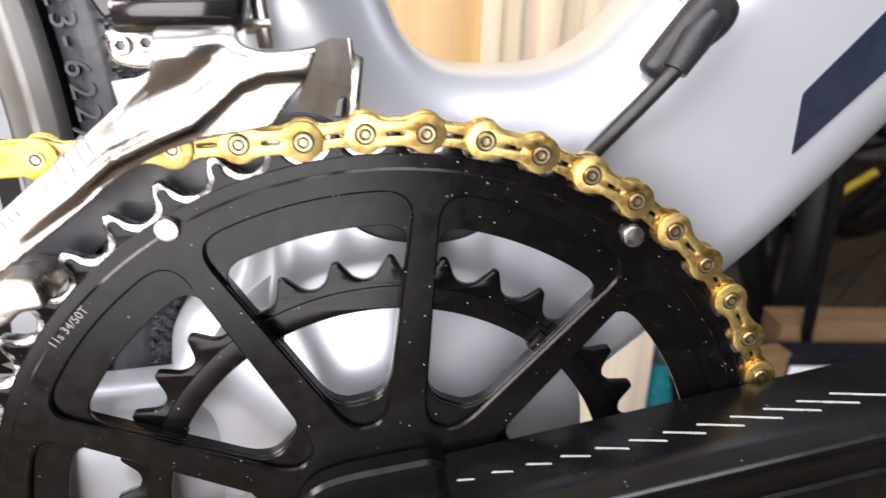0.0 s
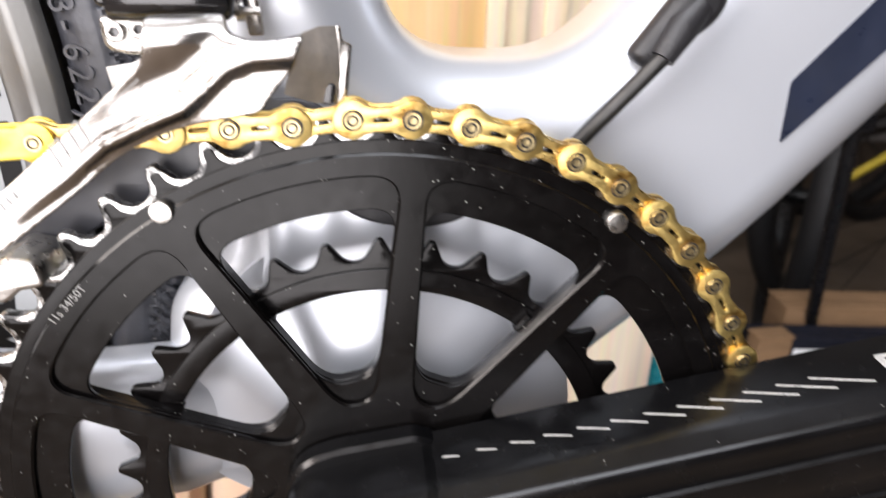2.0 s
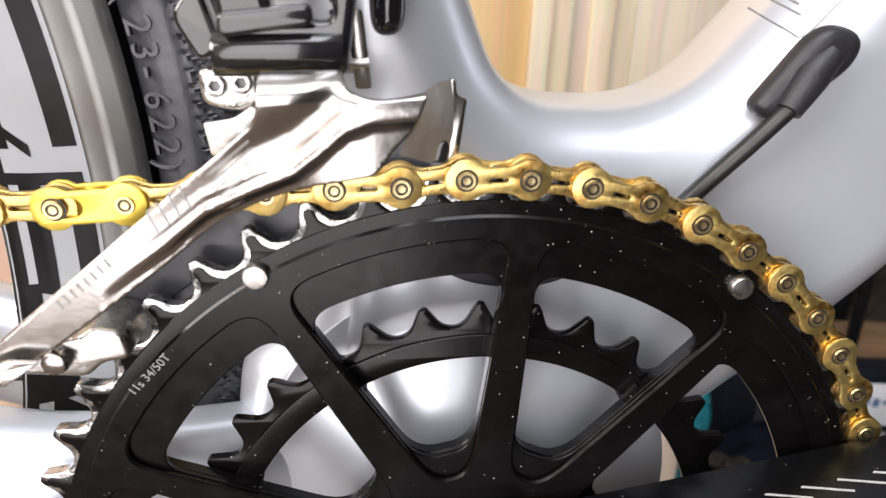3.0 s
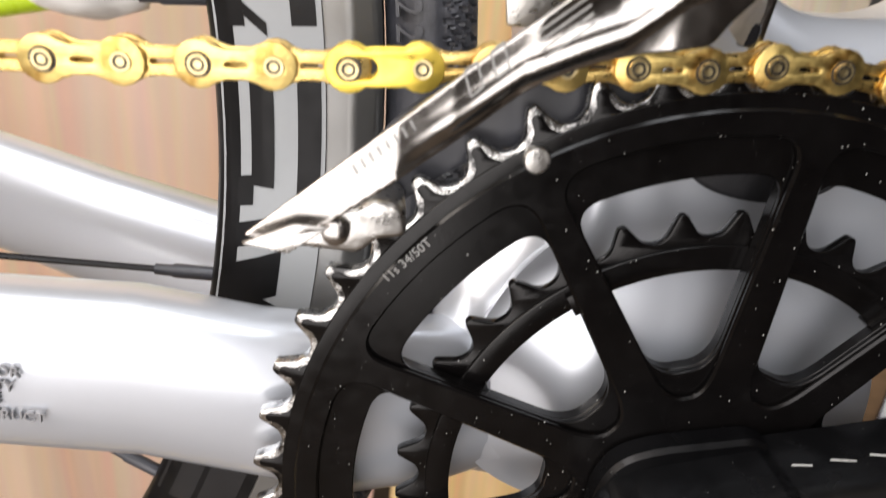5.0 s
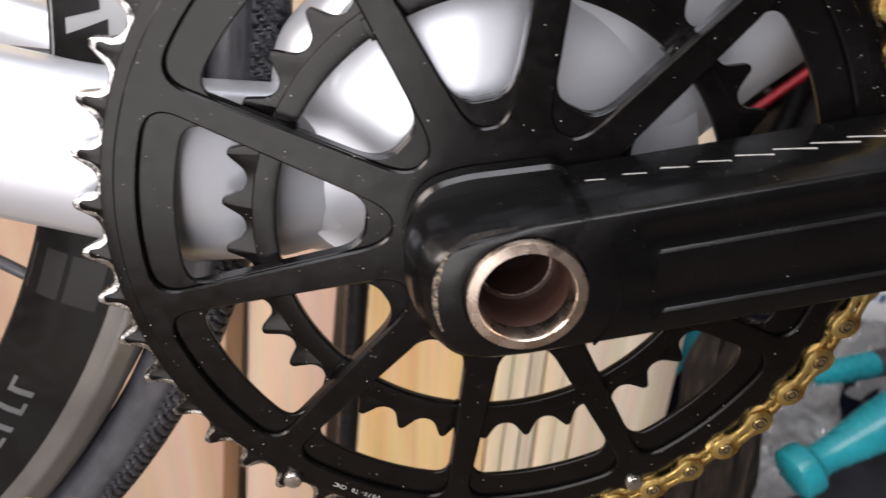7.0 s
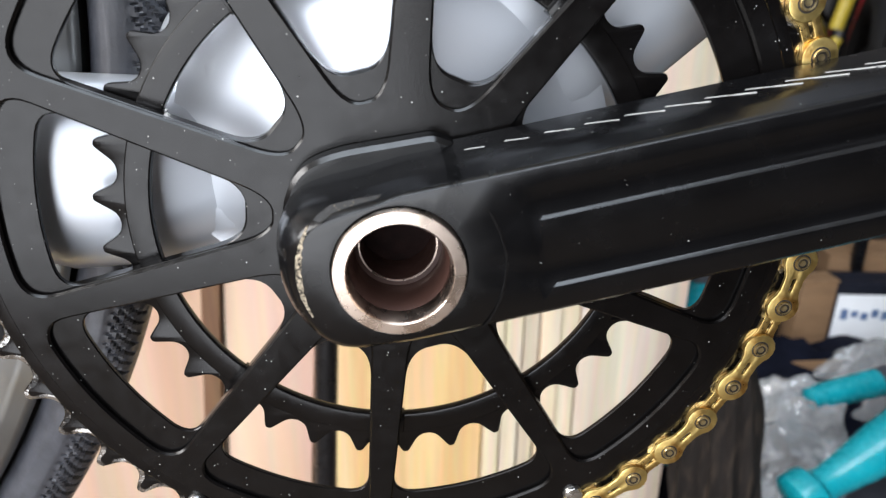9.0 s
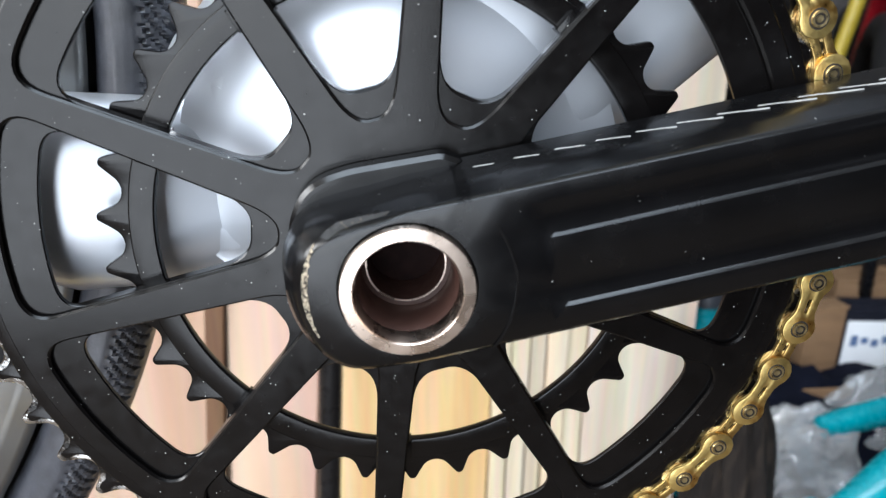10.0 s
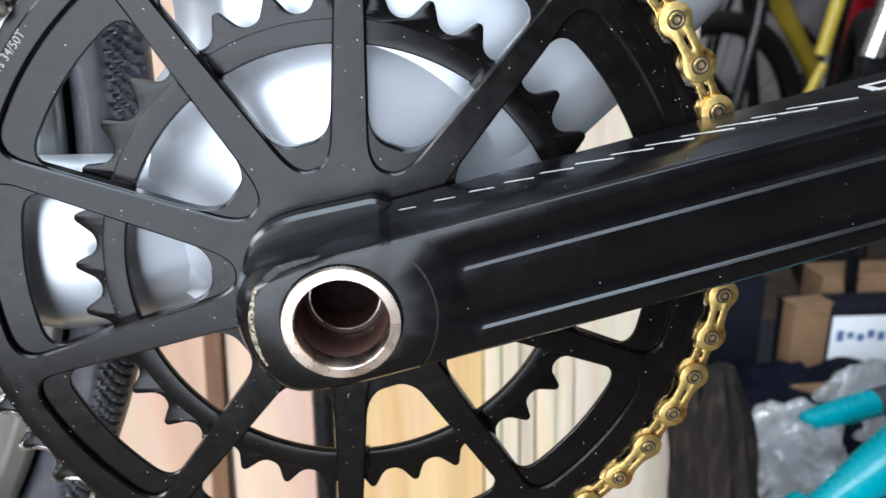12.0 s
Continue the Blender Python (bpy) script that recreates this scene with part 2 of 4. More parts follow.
def sub(name, shape, mat, parent, label="", smooth=True):
    """A part under a part whose own origin is the axle and which is not turned."""
    me = shape if isinstance(shape, bpy.types.Mesh) else mesh_of(shape, name, smooth)
    if not me.materials:
        me.materials.append(mat)
    ob = new(name, me)
    ob.parent = parent
    if label:
        ob["label"] = label
    return ob


def plate(loops, y0, y1, bevel=0.0, res=2, name="plate"):
    """A flat piece in the x-z plane from loops of (x, z) in millimetres: the outer one and holes; thick from y0 to y1; edges rounded."""
    cu = bpy.data.curves.new(name, "CURVE")
    cu.dimensions, cu.fill_mode = "2D", "BOTH"
    half = (y1 - y0) / 2000
    bev = min(bevel / 1000, half * 0.98)
    cu.extrude, cu.bevel_depth, cu.bevel_resolution = half - bev, bev, res
    cu.offset = -bev
    for loop in loops:
        sp = cu.splines.new("POLY")
        sp.points.add(len(loop) - 1)
        for p, (x, z) in zip(sp.points, loop):
            p.co = (x / 1000, z / 1000, 0, 1)
        sp.use_cyclic_u = True
    ob = bpy.data.objects.new(name, cu)
    scene.collection.objects.link(ob)
    dg = bpy.context.evaluated_depsgraph_get()
    me = bpy.data.meshes.new_from_object(ob.evaluated_get(dg))
    bpy.data.objects.remove(ob)
    bpy.data.curves.remove(cu)
    me.transform(Matrix.Translation((0, (y0 + y1) / 2000, 0)) @ Matrix.Rotation(radians(90), 4, "X"))
    bm = bmesh.new()
    bm.from_mesh(me)
    bmesh.ops.remove_doubles(bm, verts=bm.verts, dist=2e-6)
    bm.to_mesh(me)
    bm.free()
    for p in me.polygons:
        p.use_smooth = True
    me.set_sharp_from_angle(angle=radians(32))
    me.materials.clear()
    return me


def lathe(profile, n=48, centre=(0, 0, 0), a0=0.0, a1=360.0, closed=False):
    """Turned about an axis along y through centre: profile of (radius, y) in millimetres."""
    bm = bmesh.new()
    full = abs(a1 - a0) >= 359.9
    rings = []
    for i in range(n if full else n + 1):
        a = radians(a0 + (a1 - a0) * i / n)
        rings.append([bm.verts.new(mm(centre[0] + r * math.cos(a), centre[1] + y, centre[2] + r * math.sin(a))) for r, y in profile])
    k = len(profile)
    for i in range(n):
        p, q = rings[i], rings[(i + 1) % len(rings)]
        for j in range(k if closed else k - 1):
            bm.faces.new((p[j], p[(j + 1) % k], q[(j + 1) % k], q[j]))
    bmesh.ops.remove_doubles(bm, verts=bm.verts, dist=1e-7)
    return bm


def turned(profile, a, b, n=32):
    """Turned about the line from a to b (millimetres): profile of (share of the way, radius)."""
    bm = bmesh.new()
    a, b = mm(*a), mm(*b)
    d = b - a
    m = d.to_track_quat("Z", "Y").to_matrix()
    rings = []
    for s, r in profile:
        rings.append([bm.verts.new(a + d * s + m @ Vector((r / 1000 * math.cos(2 * math.pi * i / n), r / 1000 * math.sin(2 * math.pi * i / n), 0))) for i in range(n)])
    for p, q in zip(rings, rings[1:]):
        for i in range(n):
            bm.faces.new((p[i], p[(i + 1) % n], q[(i + 1) % n], q[i]))
    bm.faces.new(rings[0])
    bm.faces.new(rings[-1])
    return bm


def tube(points, radius, n=14, flat=1.0, closed=False):
    """A pipe through points in millimetres; radius may be a list; flat squeezes it along y."""
    bm = bmesh.new()
    pts = [mm(*p) for p in points]
    rad = radius if isinstance(radius, (list, tuple)) else [radius] * len(pts)
    rings = []
    up = None
    for i, p in enumerate(pts):
        d = (pts[min(i + 1, len(pts) - 1)] - pts[max(i - 1, 0)]).normalized()
        if closed:
            d = (pts[(i + 1) % len(pts)] - pts[i - 1]).normalized()
        if up is None:
            up = Vector((0, 1, 0)) if abs(d.y) < 0.9 else Vector((1, 0, 0))
        u = (up - d * up.dot(d)).normalized()
        w = d.cross(u)
        up = u
        rings.append([bm.verts.new(p + rad[i] / 1000 * (u * math.cos(2 * math.pi * k / n) * flat + w * math.sin(2 * math.pi * k / n))) for k in range(n)])
    pairs = list(zip(rings, rings[1:])) + ([(rings[-1], rings[0])] if closed else [])
    for p, q in pairs:
        for i in range(n):
            bm.faces.new((p[i], p[(i + 1) % n], q[(i + 1) % n], q[i]))
    if not closed:
        bm.faces.new(rings[0])
        bm.faces.new(rings[-1])
    return bm


def smooth_line(points, steps=8):
    """A Catmull-Rom line through points."""
    out = []
    P = [Vector(p) for p in points]
    for i in range(len(P) - 1):
        a, b, c, d = P[max(i - 1, 0)], P[i], P[i + 1], P[min(i + 2, len(P) - 1)]
        for s in range(steps):
            t = s / steps
            out.append(0.5 * ((2 * b) + (c - a) * t + (2 * a - 5 * b + 4 * c - d) * t * t + (3 * b - a - 3 * c + d) * t ** 3))
    out.append(P[-1])
    return [tuple(v) for v in out]


def loft(sections, power=2.6, n=28):
    """A hull through (x, y, z, half height, half thickness) stations that run along x, in millimetres; power squares the section."""
    bm = bmesh.new()
    rings = []
    for x, y, z, h, w in sections:
        ring = []
        for i in range(n):
            a = 2 * math.pi * i / n
            c, s = math.cos(a), math.sin(a)
            k = (abs(c) ** power + abs(s) ** power) ** (-1 / power)
            ring.append(bm.verts.new(mm(x, y + w * k * c, z + h * k * s)))
        rings.append(ring)
    for p, q in zip(rings, rings[1:]):
        for i in range(n):
            bm.faces.new((p[i], p[(i + 1) % n], q[(i + 1) % n], q[i]))
    bm.faces.new(rings[0])
    bm.faces.new(rings[-1])
    return bm


def block(x0, x1, y0, y1, z0, z1, bevel=0.0, seg=2):
    bm = bmesh.new()
    bmesh.ops.create_cube(bm, size=1.0, matrix=Matrix.Translation(mm((x0 + x1) / 2, (y0 + y1) / 2, (z0 + z1) / 2)) @ Matrix.Diagonal((*mm(x1 - x0, y1 - y0, z1 - z0), 1)))
    if bevel:
        bmesh.ops.bevel(bm, geom=bm.edges[:], offset=bevel / 1000, segments=seg, affect="EDGES", profile=0.6)
    return bm


def circle(cx, cz, r, n=32, a0=0.0):
    return [(cx + r * math.cos(a0 + 2 * math.pi * i / n), cz + r * math.sin(a0 + 2 * math.pi * i / n)) for i in range(n)]


def fillet(corners, n=6):
    """A loop from (x, z, reach) corners, each rounded by a curve that starts that far from it."""
    out = []
    k = len(corners)
    for i, (x, z, d) in enumerate(corners):
        c = Vector((x, z))
        p, q = Vector(corners[i - 1][:2]), Vector(corners[(i + 1) % k][:2])
        if d <= 0:
            out.append((x, z))
            continue
        a, b = c + (p - c).normalized() * min(d, (p - c).length * 0.49), c + (q - c).normalized() * min(d, (q - c).length * 0.49)
        for s in range(n + 1):
            t = s / n
            v = a * (1 - t) ** 2 + c * 2 * t * (1 - t) + b * t * t
            out.append((v.x, v.y))
    return out


def lettering(text, size, place, depth=0.15):
    """Letters in Blender's own font, as a mesh; size in millimetres; place turns them from the x-y plane."""
    cu = bpy.data.curves.new("letters", "FONT")
    cu.body, cu.size, cu.extrude = text, size / 1000, depth / 1000
    cu.resolution_u = 3
    ob = bpy.data.objects.new("letters", cu)
    scene.collection.objects.link(ob)
    me = bpy.data.meshes.new_from_object(ob.evaluated_get(bpy.context.evaluated_depsgraph_get()))
    bpy.data.objects.remove(ob)
    bpy.data.curves.remove(cu)
    me.transform(place)
    me.materials.clear()
    return me


def facing(x, y, z, turn=0.0):
    """A place for lettering that faces the viewer's side (towards -y), turned by degrees in that plane."""
    return Matrix.Translation(mm(x, y, z)) @ Matrix.Rotation(radians(90), 4, "X") @ Matrix.Rotation(radians(turn), 4, "Z")


# ---------------------------------------------------------------- room
def slab_at(name, x0, x1, y0, y1, z0, z1, mat, label):
    return tagged(part(name, block(x0 * 1000, x1 * 1000, y0 * 1000, y1 * 1000, (z0 - Z0) * 1000, (z1 - Z0) * 1000), mat, smooth=False), label, kind="structure")


slab_at("floor", -2.2, 3.6, -1.6, 3.1, -0.10, 0.0, CONCRETE, "bare dusty brown concrete workshop floor")
slab_at("ceiling", -2.2, 3.6, -1.6, 3.1, 2.5, 2.6, CEIL, "white painted ceiling")
slab_at("wall_far", -2.2, 3.6, 3.0, 3.1, 0.0, 2.5, WALL_FAR, "patchy grey painted far wall")
slab_at("wall_front_side", 3.4, 3.5, -1.4, 3.0, 0.0, 2.5, PLASTER, "dull brown plastered side wall")
# the rear-wheel side has a window opening
slab_at("wall_rear_side", -2.1, -2.0, 0.1, 3.0, 0.0, 2.5, PLASTER, "dull brown plastered side wall")
slab_at("wall_rear_side", -2.1, -2.0, -1.4, 0.1, 0.0, 1.2, PLASTER, "dull brown wall under a window opening")
slab_at("wall_rear_side", -2.1, -2.0, -1.4, 0.1, 2.3, 2.5, PLASTER, "dull brown wall over a window opening")
slab_at("wall_near", -2.1, -1.2, -1.5, -1.4, 0.0, 2.5, PLASTER, "dull brown wall beside an open doorway")
# unseen wall added dark, so that the paint and metal facing it reflect little
slab_at("wall_near", 0.1, 3.5, -1.5, -1.4, 0.0, 2.5, DIM_WALL, "unseen wall beside the doorway, dark to dim reflections")
slab_at("wall_near", -1.2, 0.1, -1.5, -1.4, 2.1, 2.5, PLASTER, "dull brown wall over an open doorway")
tagged(part("ground", block(-40000, 40000, -40000, -1600, -820, -720), CONCRETE, smooth=False), "bare dusty brown yard outside the doorway", kind="structure")

# boards leaning behind the bicycle
def board(x0, x1, mat, label, y=365, lean=1.5, top=420, thick=12, name="wooden_board"):
    """An upright board from the floor, in millimetres; lean: degrees to its right side at the top."""
    ob = thing(name, ((x0 + x1) / 2, y + thick / 2, -700), label, "board", "boards behind the bicycle")
    bm = block(x0, x1, y, y + thick, -700, top, 1.2)
    s = math.tan(radians(lean))
    for v in bm.verts:
        v.co.x += s * (v.co.z + 0.1)
    part("plank", bm, mat, ob)
    return ob


board(-760, -147, PLY, "large pinkish plywood sheet standing behind the bicycle", lean=5.5, y=372)
board(-146, -131, BROWN, "narrow brown stained batten between plywood sheets", lean=5.5, y=366, thick=14)
board(-130, -56, PLY, "narrow pinkish plywood board standing behind the bicycle", lean=4.5, y=370)
board(-55, 82, PINE, "orange pine board standing behind the bicycle", lean=1.0)
board(83, 97, PALE, "pale whitewood batten standing behind the bicycle", lean=0.8, y=361)
board(98, 113, PALE, "pale whitewood batten standing behind the bicycle", lean=0.6, y=364)
board(114, 127, BEIGE, "thin beige batten standing behind the bicycle", lean=0.3, y=367)
board(128, 144, PALE, "pale whitewood batten standing behind the bicycle", lean=0.0, y=362)
board(145, 161, PALE, "pale whitewood batten standing behind the bicycle", lean=-0.2, y=368)
board(162, 254, BEIGE, "wide beige board standing behind the bicycle", lean=-0.4, y=366)

# the dark post of the repair stand
post = thing("stand_post", (-76, 260, -700), "slim black steel post of a repair stand", "stand")
part("post", turned([(0, 8), (1, 8)], (-76, 260, -690), (-36, 260, -20), 24), BIKE_BLACK, post)
part("foot", turned([(0, 60), (0.5, 60), (1, 20)], (-76, 260, -700), (-76, 260, -685), 32), BIKE_BLACK, post)

# ---------------------------------------------------------------- the bicycle's frame
frame_thing = thing("bicycle_frame", (0, 46, -30), "satin silver-blue road bicycle frame with hidden cables", "bicycle")
outline = fillet([
    (-101, 300, 0), (-46, 104, 20), (-43.5, 57, 12), (-60, 41, 7), (-62.5, 22, 6), (-62, -18, 10), (-46, -24, 12), (0, -27, 16), (28, -17, 16),
    (64, 20, 20), (105, 55, 20), (148, 104, 20), (318, 300, 0), (214, 300, 0), (72, 135, 20), (50, 108.5, 18), (8, 109, 16), (-3, 134, 18), (-53, 300, 0)], 7)
main = part("main_frame", plate([outline], 19, 73, 20, 9), SILVER_PAINT, frame_thing)
swell = []
for i in range(16):
    r = 0.02 + 62 * i / 15
    e = max(0.0, min(1.0, (r - 20) / 40))
    swell.append((r, 12.2 + 7.6 * e * e * (3 - 2 * e)))
swelling = lathe(swell + [(62, 40)], 120, (-6, 0, 6))
for v in swelling.verts:
    v.co.z = 0.006 + (v.co.z - 0.006) * (1.0 if v.co.z > 0.006 else 0.5)
    v.co.x = -0.006 + (v.co.x + 0.006) * (1.0 if v.co.x > -0.006 else 0.8)
part("bracket_swell", swelling, SILVER_PAINT, frame_thing)
part("bottom_bracket_shell", lathe([(12, 11), (22, 11), (24, 12.4), (24, 80), (22, 82), (12, 82)], 48), SILVER_PAINT, frame_thing)
part("bearing_cup", lathe([(11, 6), (20, 6), (21, 7), (21, 10.5), (11, 10.5)], 40), BLACK, frame_thing, "black bearing cup")


def chainstay(side):
    f = (lambda y: y) if side > 0 else (lambda y: 92 - y)
    rise = (lambda x: -4.2 * min(1, (-x - 30) / 60)) if side > 0 else (lambda x: 0.16 * max(-40.0, min(30.0, -x - 172)))
    return loft([(x, y, z + rise(x), h, w) for x, y, z, h, w in [(-30, f(36), 6, 20, 12), (-58, f(27), 7.2, 24.2, 12), (-82, f(20), 10.7, 24.7, 11.5), (-104, f(16), 17.6, 22.1, 11.5), (-130, f(14), 24, 21.5, 11),
                 (-160, f(11), 27.5, 20.5, 10.5), (-200, f(5), 32.5, 19, 10), (-260, f(-4), 43, 16, 9), (-330, f(-12), 58, 13, 8), (-385, f(-16), 70, 12, 6)]], 2.7, 40)


stay = part("chainstay", chainstay(1), SILVER_PAINT, frame_thing)
part("chainstay", chainstay(-1), SILVER_PAINT, frame_thing)
# print on the chainstay: what can be read of it
for word, x, z in (("SUPERIOR", -166.2, 27.6), ("QUALITY", -166.8, 23.9), ("FRAME", -166.0, 20.6), ("CONSTRUCT", -168.0, 16.6)):
    sub("print", lettering(word, 3.5, Matrix.Translation((0, 0.0004, 0)) @ facing(x, 0.0, z, -5.0), 0.45), INK, stay, "small dark printed words")
# navy panel on the down tube
sub("decal", plate([fillet([(104.5, 90, 1), (104.0, 106, 1), (190, 205, 0), (215, 205, 0)], 4)], 18.6, 19.2), NAVY, main, "dark navy decal panel")
# rubber guide where the cable leaves the tube
guide = part("cable_guide", plate([fillet([(59.0, 112.0, 3), (72.5, 131.0, 7), (82.5, 128.5, 7), (81.5, 121.0, 6), (64.5, 108.5, 4)], 7)], 14.5, 22, 3.2, 4), PORT, frame_thing, "black rubber cable guide")
sub("guide_mouth", tube([(66.5, 13.5, 112), (71, 15, 119), (75.5, 16.5, 124)], [3.0, 4.0, 3.2], 16), PORT, guide)
part("gear_cable", tube(smooth_line([(75, 15, 123), (70.5, 13.5, 117), (62, 15, 106), (50, 18, 91), (38, 22, 74), (28, 27, 55)], 6), 2.1, 14), CABLE, frame_thing, "black gear cable housing")
# thin printed line of a sticker on the tubes
sub("print", tube(smooth_line([(56, 19.4, 133), (66, 19.3, 128.5), (70, 19.2, 127.5), (76, 19.2, 134), (80, 19.2, 139)], 6), 0.22, 6), INK, main, "thin dark sticker outline")
for i in range(3):
    sub("print", plate([[(58 + i * 1.2, 139 - i * 2.2), (66 + i * 1.0, 136 - i * 2.2), (66.1 + i * 1.0, 136.4 - i * 2.2), (58.1 + i * 1.2, 139.4 - i * 2.2)]], 18.7, 19.1), INK, main)

# a dark rounded chain guard on the frame behind the rings
part("chain_guard", plate([fillet([(-16, 84, 3), (-13, 77, 5), (-4, 70.6, 7), (12, 68.6, 7), (24, 72.4, 6), (30, 82, 4), (8, 88, 6)], 6)], 14.5, 17.5, 1.2, 3), PORT, frame_thing, "black chain guard")

# ---------------------------------------------------------------- crankset
crankset = thing("crankset", (0, 0, 0), "black crankset with two chainrings and hollow axle", "crankset")
SPOKES = [85.4 + 36 * i for i in range(10)]


def sector(a, b, r_in, r_out, w_in, w_out, d_in, d_out, n=14):
    """The opening between two spokes at angles a < b."""
    def half(r):
        return w_in + (w_out - w_in) * (r - 33) / 52

    def edge(t, sign, r):
        return radians(t) + sign * math.asin(half(r) / r)

    def at(r, ang):
        return Vector((r * math.cos(ang), r * math.sin(ang)))

    a_out, b_out, a_in, b_in = edge(a, 1, r_out), edge(b, -1, r_out), edge(a, 1, r_in), edge(b, -1, r_in)
    pts = []

    def corner(p, c, q):
        for s in range(n // 2 + 1):
            t = s / (n // 2)
            v = p * (1 - t) ** 2 + c * 2 * t * (1 - t) + q * t * t
            pts.append((v.x, v.y))
    ka, ki = d_out / r_out, min(d_in / r_in, (b_in - a_in) * 0.46)
    corner(at(r_out - d_out, edge(a, 1, r_out - d_out)), at(r_out, a_out), at(r_out, a_out + ka))
    for s in range(1, n):
        pts.append(tuple(at(r_out, a_out + ka + (b_out - a_out - 2 * ka) * s / n)))
    corner(at(r_out, b_out - ka), at(r_out, b_out), at(r_out - d_out, edge(b, -1, r_out - d_out)))
    corner(at(r_in + d_in, edge(b, -1, r_in + d_in)), at(r_in, b_in), at(r_in, b_in - ki))
    corner(at(r_in, a_in + ki), at(r_in, a_in), at(r_in + d_in, edge(a, 1, r_in + d_in)))
    return pts


def teeth_loop(count, phase, tip=1.9, roller=3.95, grow=0.0, tip_half=0.75, open_deg=62):
    """Tooth outline of a sprocket: a round seat for each roller, straight flanks, and a narrow blunt tip. phase: the angle of one seat."""
    out = []
    step = 2 * math.pi / count
    pitch_r = 12.7 / (2 * math.sin(math.pi / count))
    for i in range(count):
        c = radians(phase) + i * step
        u, w = Vector((math.cos(c), math.sin(c))), Vector((-math.sin(c), math.cos(c)))
        for k in range(9):
            a = radians(-open_deg + 2 * open_deg * k / 8)
            v = u * (pitch_r - (roller - grow) * math.cos(a)) + w * (roller - grow) * math.sin(a)
            out.append(tuple(v))
        c2 = c + step / 2
        u2, w2 = Vector((math.cos(c2), math.sin(c2))), Vector((-math.sin(c2), math.cos(c2)))
        r = pitch_r + tip + grow
        for d, h in ((-1.5, -0.75), (-1.0, -0.2), (-0.5, 0.0), (0.5, 0.0), (1.0, -0.2), (1.5, -0.75)):
            out.append(tuple(u2 * (r + h) + w2 * tip_half * d))
    return out


PIN_PHASE = 100.8  # the angle of the chain's first pin on the ring
big = part("large_chainring", plate([circle(0, 0, 93.6, 160)] + [sector(a, a + 36, 29.0, 88.2, 4.7, 3.1, 8, 7) for a in SPOKES], -2.2, -0.7, 0.5, 0), BLACK, crankset, "black large chainring with ten slim spokes")
sub("tooth_ring", plate([teeth_loop(50, PIN_PHASE, tip_half=0.9), circle(0, 0, 91, 120)], -0.95, 2.1, 0.35, 2), TOOTH, big, "silver worn chainring tooth flanks")
sub("tooth_face_ring", plate([teeth_loop(50, PIN_PHASE, 1.9, 3.95, -1.5), circle(0, 0, 91, 120)], -1.15, 0.9, 0.18, 1), BLACK, big)
sub("outer_band", plate([circle(0, 0, 96.5, 160), circle(0, 0, 90, 160)], -1.5, 1.55, 0.3, 2), BLACK, big)
# the sunk floor of each pocket, and the deeper backs of the spokes
sub("ledge", plate([circle(0, 0, 92, 160)] + [sector(a, a + 36, 35, 80.2, 4.8, 3.2, 8, 6) for a in SPOKES], -0.72, 0.6, 0.25, 0), BLACK, big)
sub("spoke_back", plate([circle(0, 0, 84.5, 120)] + [sector(a, a + 36, 35.4, 83, 4.5, 3.0, 8, 5) for a in SPOKES], 0.55, 3.9, 0.4, 0), BLACK, big)
for a, r in ((120.6, 94.0), (54.7, 94.2), (-125.2, 96.5), (-60.0, 95.2)):
    bolt = lathe([(0.01, -3.55), (1.6, -3.52), (2.35, -3.42), (2.62, -3.1), (2.7, -1.5), (2.7, 2)], 28, (r * math.cos(radians(a)), 0, r * math.sin(radians(a))))
    sub("rivet", bolt, CHROME_DULL, big, "bright silver rivet head")
sub("print", lettering("11s 34/50T", 2.75, facing(-74.8, -2.25, 53.6, 46.5), 0.04), WHITE_INK, big, "pale printed tooth counts")
# the alloy mark follows the ring round its lowest stretch, read from outside
TEXT = "7075-T6 CNC"
for i, ch in enumerate(TEXT):
    if ch == " ":
        continue
    a = -109.2 - 0.84 * i
    sub("print", lettering(ch, 2.1, facing(91.4 * math.cos(radians(a)), -2.25, 91.4 * math.sin(radians(a)), a - 90), 0.04), WHITE_INK, big)

small = part("small_chainring", plate([teeth_loop(34, 90.7 + 360 / 68, 1.6, 4.0, 0.0, 0.8), circle(0, 0, 57.8, 120)], 4.3, 6.7, 0.4, 1), BLACK, crankset, "black small chainring")
sub("step", plate([circle(0, 0, 63.2, 120), circle(0, 0, 57.4, 120)], 3.6, 6.0, 0.4, 2), BLACK, small)
for a in (50, 122, 158, 230, 266, 338):
    c, s = math.cos(radians(a)), math.sin(radians(a))
    sub("tab", plate([[(59.2 * c + u * c * 2.6 - v * s * 4.6, 59.2 * s + u * s * 2.6 + v * c * 4.6) for u, v in ((-1, -1), (1, -1), (1, 1), (-1, 1))]], 1.5, 6.2, 0.5, 1), BLACK, small)


